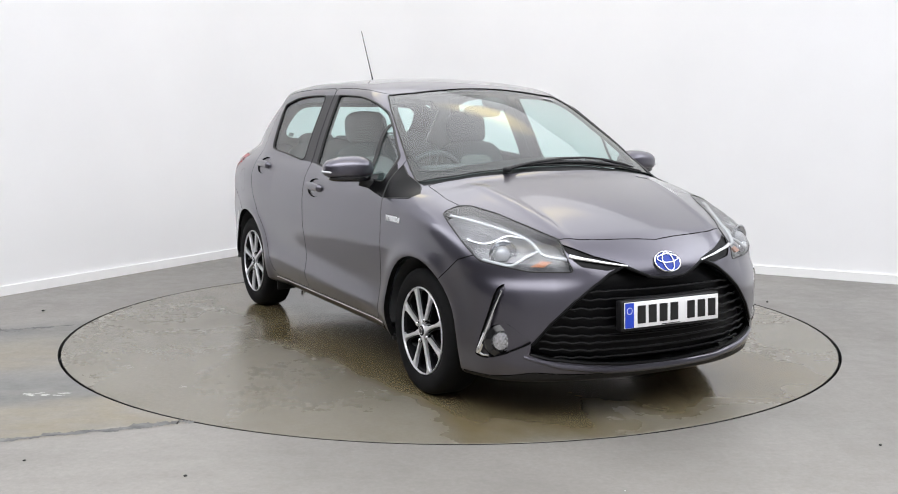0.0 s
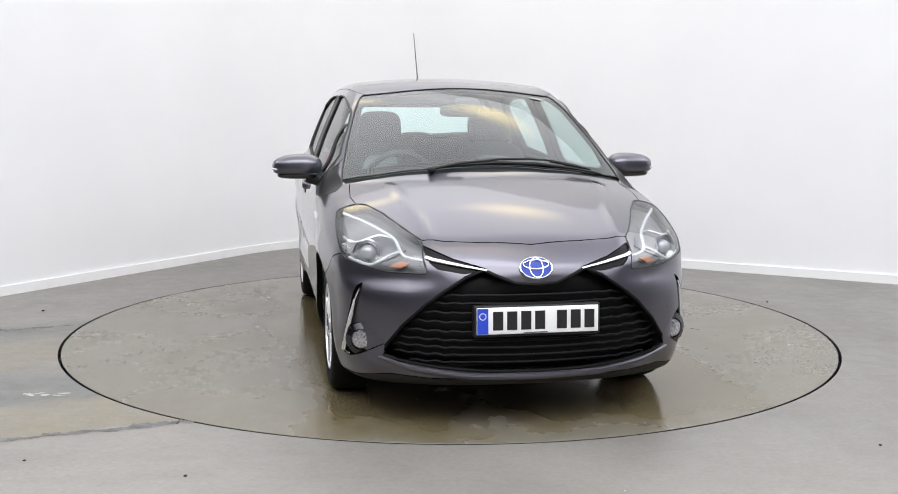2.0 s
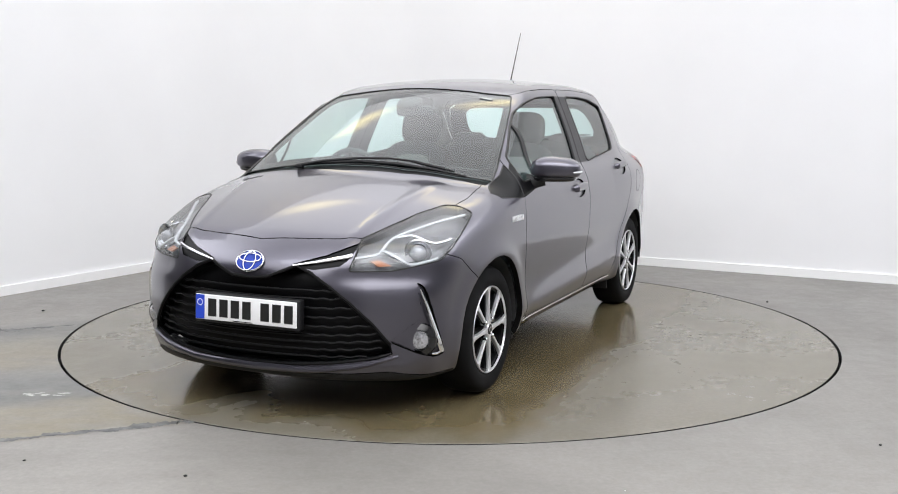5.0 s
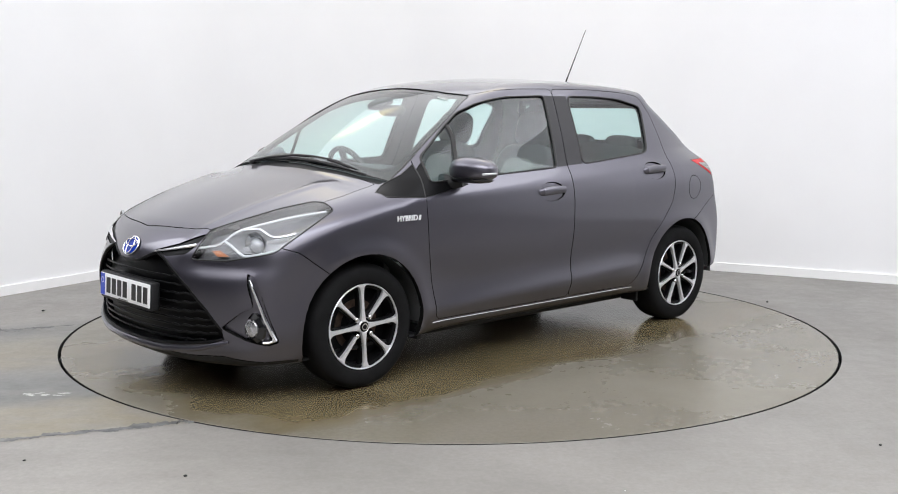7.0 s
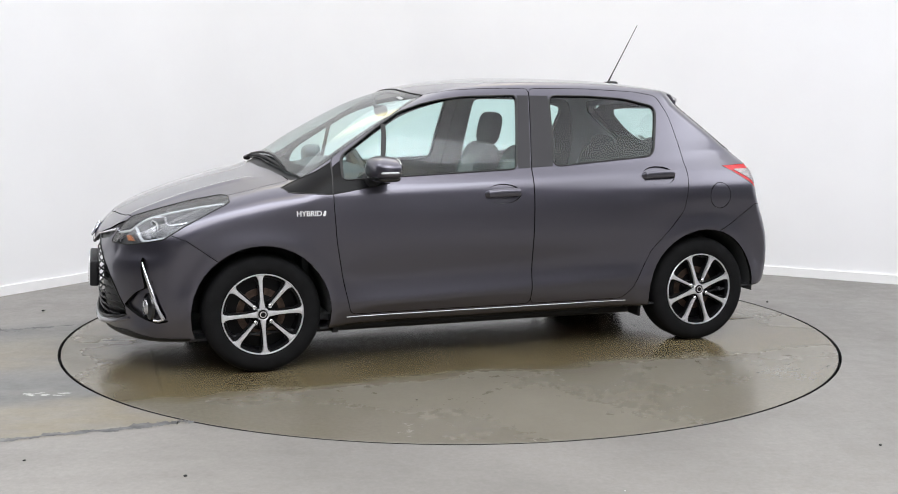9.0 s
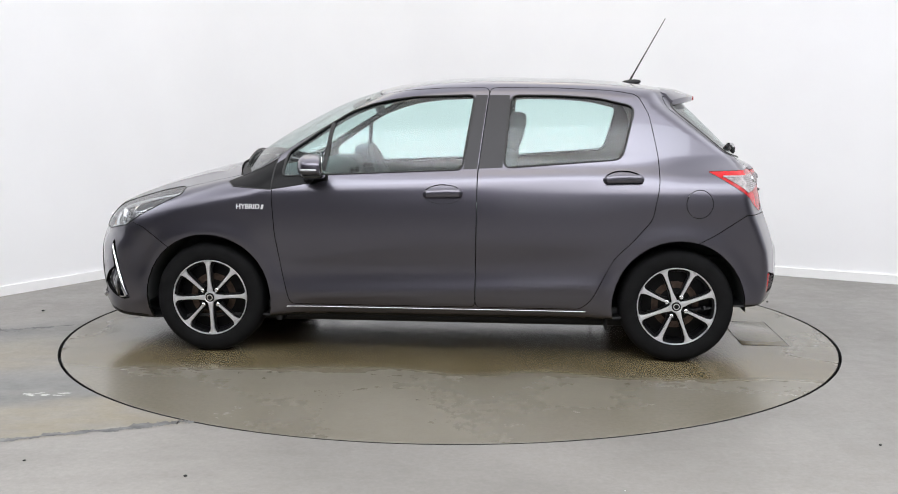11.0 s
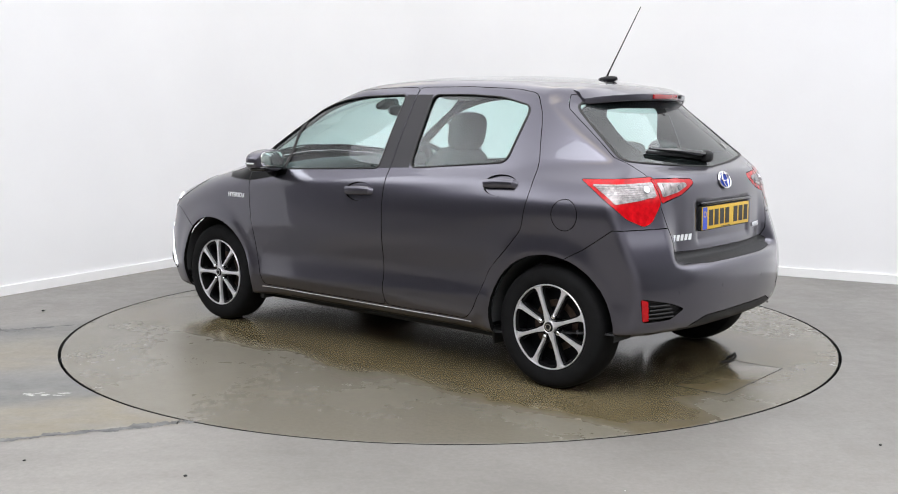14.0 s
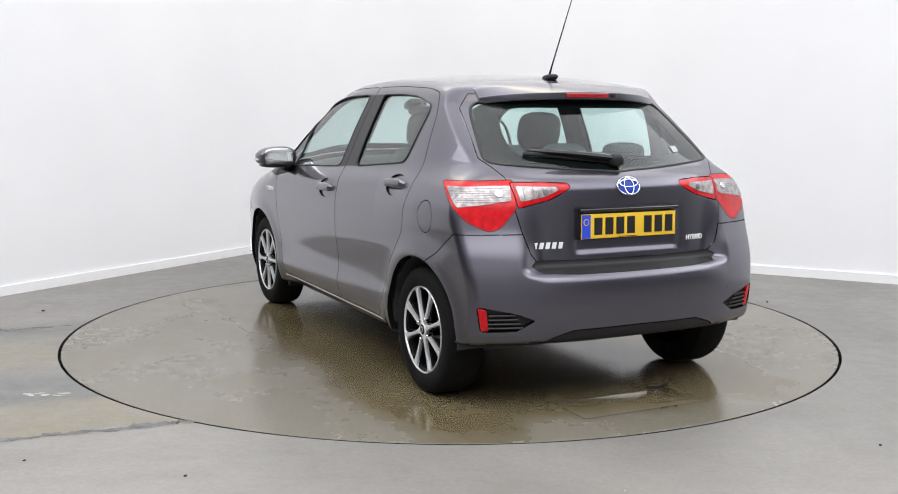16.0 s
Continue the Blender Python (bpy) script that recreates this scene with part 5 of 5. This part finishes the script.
def border(view, outer, inner, s, mat, parent, lift):
    """A dark printed band inside the edge of a pane, set just behind it."""
    a, b = mirrored(on_body(view, outer, lift), s), mirrored(on_body(view, inner, lift), s)
    bm = bmesh.new()
    va, vb = [bm.verts.new(p) for p in a], [bm.verts.new(p) for p in b]
    for i in range(len(a) - 1):
        bm.faces.new([va[i], va[i + 1], vb[i + 1], vb[i]])
    return part("frit_band", bm, mat, parent, "black printed glass border")


oh = [(y, 1.371) for y in np.linspace(0, 0.37, 8)] + [(0.475, 1.364), (0.54, 1.332), (0.578, 1.238), (0.607, 1.135), (0.607, 1.107), (0.575, 1.093), (0.45, 1.081)] + [(y, 1.052 + 0.055 * y) for y in np.linspace(0.36, 0, 8)]
ih = [(y, 1.340) for y in np.linspace(0, 0.32, 8)] + [(0.405, 1.333), (0.45, 1.30), (0.475, 1.23), (0.478, 1.175), (0.46, 1.142), (0.435, 1.127), (0.39, 1.12)] + [(y, 1.118) for y in np.linspace(0.30, 0, 8)]
osn = [(0.388, y) for y in np.linspace(0, 0.42, 6)] + [(0.350, 0.53), (0.50, 0.592), (0.75, 0.655), (0.95, 0.70), (1.03, 0.708)] + [(float(np.interp(y, [0, 0.3, 0.55, 0.7], [1.163, 1.148, 1.098, 1.035])), y) for y in np.linspace(0.65, 0, 8)]
isn = [(0.415, y) for y in np.linspace(0, 0.42, 6)] + [(0.39, 0.50), (0.50, 0.558), (0.75, 0.618), (0.92, 0.66), (0.96, 0.655)] + [(float(np.interp(y, [0, 0.3, 0.55, 0.7], [1.105, 1.09, 1.04, 0.97])), y) for y in np.linspace(0.62, 0, 8)]
for s in (1, -1):
    border("rear", oh, ih, s, SEAM, rear_window, -0.007)
    border("top", osn, isn, s, SEAM, windscreen, -0.009)

# front wiper
wp = part("front_wiper", blob((0.020, 0.020, 0.013), 0.7, pose(*mirrored(on_body("top", [(1.17, 0.29)], 0.009), -1)[0])), BLACK, car, "black windscreen wiper")
line = [tuple(p) for p in on_body("top", [(1.085, 0.60), (1.112, 0.45), (1.137, 0.25), (1.15, 0.05)], 0.005)] + mirrored(on_body("top", [(1.158, 0.12), (1.16, 0.22)], 0.006), -1)
part("wiper_blade", tube(line, [0.004, 0.007, 0.008, 0.008, 0.007, 0.005], 8), BLACK, wp)
line = [tuple(p) for p in on_body("top", [(1.107, 0.32), (1.12, 0.2), (1.137, 0.05)], 0.014)] + mirrored(on_body("top", [(1.155, 0.15), (1.17, 0.29)], 0.014), -1)
part("wiper_arm", tube(line, [0.006, 0.008, 0.009, 0.011, 0.013], 8, flat=0.7), BLACK, wp)
line = [tuple(p) for p in on_body("top", [(1.09, 0.54), (1.10, 0.45), (1.107, 0.32)], 0.012)]
part("blade_spine", tube(line, [0.004, 0.008, 0.008], 8), BLACK, wp)

# aerial
a = part("aerial", blob((0.055, 0.028, 0.016), 0.8, pose(-1.06, 0, 1.488, 0, 4, 0)), BLACK, car, "thin black roof aerial")
part("aerial_rod", tube([(-1.05, 0, 1.497), (-1.075, 0, 1.545), (-1.245, 0, 1.855)], [0.0065, 0.004, 0.0022], 8), BLACK, a)


# ---- wheels ----
def build_wheel():
    """A wheel about the z axis, its outer face up; the barrel carries tyre, rim, spokes, bolts and brake."""
    w = part("wheel", lathe([(0.196, -0.17), (0.196, -0.03), (0.201, -0.012), (0.188, -0.014), (0.180, -0.06), (0.180, -0.165)], 56), RIM_BLACK, car, "black and machined alloy wheel")
    part("tyre", lathe([(0.197, -0.175), (0.235, -0.186), (0.272, -0.184), (0.292, -0.172), (0.300, -0.150), (0.3015, -0.10), (0.300, -0.035), (0.292, -0.010), (0.280, 0.001), (0.262, 0.006),
                        (0.235, 0.006), (0.214, 0.001), (0.203, -0.008), (0.198, -0.014)], 72), RUBBER, w, "black road tyre")
    part("rim_flange", lathe([(0.200, -0.016), (0.2065, -0.006), (0.2065, 0.0), (0.204, 0.003), (0.201, 0.002), (0.199, -0.006)], 64), ALLOY, w, "machined silver rim edge")
    part("rim_back", lathe([(0.19, -0.075), (0.10, -0.07), (0.05, -0.06)], 40), RIM_BLACK, w)
    part("brake_disc", lathe([(0.125, -0.085), (0.125, -0.068), (0.07, -0.068), (0.07, -0.085)], 40), STEEL, w, "grey steel brake disc")
    for n in range(8):
        long = n % 2 == 0
        r0 = 0.0 if long else 0.062
        outline = [(r0, 0.020 if long else 0.0055), (0.045, 0.0125 if long else 0.0055), (0.075, 0.0085 if long else 0.006), (0.13, 0.0078), (0.172, 0.0098), (0.188, 0.0145), (0.199, 0.025)]
        outline = outline + [(x, -y) for x, y in outline[::-1]]
        turn = pose(0, 0, -0.018, 0, 0, 45 * n)
        part("spoke", prism(outline, 0.017, turn, 0.0025), ALLOY, w, "machined silver spoke")
        o2 = [(r0, 0.024), (0.09, 0.014), (0.16, 0.016), (0.196, 0.036)]
        part("spoke_back", prism(o2 + [(x, -y) for x, y in o2[::-1]], 0.026, pose(0, 0, -0.047, 0, 0, 45 * n)), RIM_BLACK, w)
    part("hub", lathe([(0.034, -0.04), (0.033, -0.004), (0.029, 0.001), (0.025, -0.002)], 32), ALLOY, w)
    part("centre_cap", lathe([(0.025, -0.004), (0.024, 0.001), (0.012, 0.003), (0, 0.0032)], 28), RIM_BLACK, w, "black centre cap")
    part("cap_mark", lathe([(0.017, 0.003), (0.017, 0.0045), (0.012, 0.0045), (0.012, 0.003)], 20), CHROME, w)
    for n in range(4):
        a = radians(45 + 90 * n)
        part("wheel_bolt", lathe([(0.011, -0.02), (0.011, -0.002), (0.007, 0.002), (0, 0.002)], 8, m=pose(0.056 * math.cos(a), 0.056 * math.sin(a), 0)), CHROME, w)
    return w


wheel = build_wheel()
for n, (wx, s, spin) in enumerate(((1.258, 1, 3), (-1.255, 1, 20), (1.258, -1, 20), (-1.255, -1, 31))):
    at = pose(wx, 0.802 * s, 0.3, -90 * s, 0, 0) @ pose(0, 0, 0, 0, 0, spin)
    if n == 0:
        wheel.matrix_basis = at
    else:
        copy_thing(wheel, at)


# ---- cabin ----
def seat(x, y):
    st = part("front_seat", blob((0.27, 0.25, 0.085), 0.55, pose(x + 0.18, y, 0.50, 0, -6, 0)), FABRIC, car, "dark fabric front seat")
    part("seat_back", blob((0.075, 0.235, 0.33), 0.5, pose(x - 0.16, y, 0.80, 0, -16, 0)), FABRIC, st)
    part("seat_panel", blob((0.05, 0.15, 0.26), 0.5, pose(x - 0.125, y, 0.80, 0, -16, 0)), FABRIC_GREY, st, "lighter grey fabric panel")
    part("headrest", blob((0.05, 0.135, 0.105), 0.6, pose(x - 0.285, y, 1.205, 0, -12, 0)), FABRIC, st)
    for d in (-0.06, 0.06):
        part("headrest_post", tube([(x - 0.25, y + d, 1.05), (x - 0.275, y + d, 1.17)], 0.007, 8), CHROME, st)


for y in (0.35, -0.35):
    seat(-0.10, y)
bench = part("rear_seat", blob((0.28, 0.60, 0.09), 0.4, pose(-0.82, 0, 0.53, 0, -6, 0)), FABRIC, car, "dark fabric rear bench")
part("bench_back", blob((0.08, 0.60, 0.30), 0.4, pose(-1.13, 0, 0.82, 0, -18, 0)), FABRIC, bench)
for y in (-0.36, 0.0, 0.36):
    part("headrest", blob((0.045, 0.12, 0.055), 0.6, pose(-1.20, y, 1.105, 0, -12, 0)), FABRIC, bench)
dash = part("dashboard", blob((0.27, 0.66, 0.15), 0.45, pose(0.86, 0, 0.86, 0, 8, 0)), DASH, car, "dark grey plastic dashboard")
part("instrument_hood", blob((0.12, 0.18, 0.05), 0.6, pose(0.72, -0.35, 0.985, 0, 4, 0)), DASH, dash)
part("centre_screen", box((0.585, -0.11, 0.86), (0.60, 0.11, 0.98), 0.004), GLOSS_BLACK, dash)
part("dashboard_shelf", box((0.85, -0.64, 0.93), (1.06, 0.64, 0.975), 0.02), DASH, dash)
wheel_m = pose(0.47, -0.35, 0.92, 0, -68, 0)
ring = [wheel_m @ Vector((0.185 * math.cos(a), 0.185 * math.sin(a), 0)) for a in np.linspace(0, 2 * math.pi, 41)[:-1]]
sw = part("steering_wheel", tube(ring, 0.016, 10, True, up=wheel_m.to_3x3() @ Vector((0, 0, 1))), DASH, car, "black three-spoke steering wheel")
part("steering_boss", blob((0.075, 0.07, 0.025), 0.7, wheel_m), DASH, sw)
for a in (0, 90, 180):
    k = Vector((math.sin(radians(a + 90)), math.cos(radians(a + 90)), 0))
    part("wheel_spoke", tube([wheel_m @ (k * 0.05), wheel_m @ (k * 0.18)], 0.014, 8, flat=1.6), DASH, sw)
mirror_in = part("interior_mirror", blob((0.018, 0.115, 0.032), 0.6, pose(0.43, 0.0, 1.315, 0, 8, 0)), DASH, car, "black interior mirror under the windscreen header")
part("mirror_stem", tube([(0.45, 0, 1.33), (0.50, 0, 1.385)], 0.012, 8), DASH, mirror_in)
part("camera_pod", blob((0.06, 0.07, 0.022), 0.6, pose(0.535, 0.02, 1.355, 0, 24, 0)), BLACK, mirror_in)
part("cabin_floor", box((-1.5, -0.70, 0.23), (1.0, 0.70, 0.27), 0.01), LINING, car)
part("bulkhead", box((1.0, -0.68, 0.22), (1.04, 0.68, 0.93), 0.01), LINING, car)
part("boot_floor", box((-1.66, -0.50, 0.50), (-1.2, 0.50, 0.53), 0.01), LINING, car)
part("parcel_shelf", box((-1.50, -0.58, 0.975), (-1.24, 0.58, 0.995), 0.006), LINING, car)
part("silencer", blob((0.14, 0.22, 0.07), 0.6, pose(-1.5, -0.1, 0.33)), LAMP_DARK, car)
part("rear_axle", tube([(-1.255, -0.6, 0.28), (-1.255, 0.6, 0.28)], 0.035, 10), BLACK, car)
part("exhaust_pipe", tube([(0.4, -0.1, 0.19), (-0.6, -0.12, 0.185), (-1.3, -0.1, 0.26)], 0.028, 10), LAMP_DARK, car)

# Unseen box added low under the car to deepen the floor's shade.
part("under_car_shade_box", box((-1.0, -0.60, 0.145), (1.75, 0.60, 0.20), 0.02), BLACK, car)
flat_patch("top", [(0.43, 0.40), (0.425, 0.47), (0.445, 0.472), (0.45, 0.40)], 1, 0.001, 0.002, STICKER, "sticker", windscreen, "small pale windscreen sticker")
flat_patch("rear", [(0.40, 1.125), (0.44, 1.128), (0.44, 1.155), (0.40, 1.152)], -1, 0.001, 0.002, STICKER, "sticker", rear_window, "small pale rear window sticker")
for s in (1, -1):
    for y in (0.22, 0.55):
        part("parking_sensor", lathe([(0.010, -0.002), (0.010, 0.001), (0, 0.0015)], 18, m=side_frame("rear", (y, 0.50), s)), PAINT, rear_bumper)

# ---- what turns ----
def motions():
    """The turntable turns clockwise; the car rides on it."""
    walk(turntable, [(t, pose(0, 0, 0, 0, 0, a)) for t, a in TURN])
    rows = []
    for t, a in TURN:
        x, y = CAR_AT
        k, s = math.cos(radians(a)), math.sin(radians(a))
        rows.append((t, pose(k * x - s * y, s * x + k * y, 0, 0, 0, a)))
    walk(car, rows)


motions()
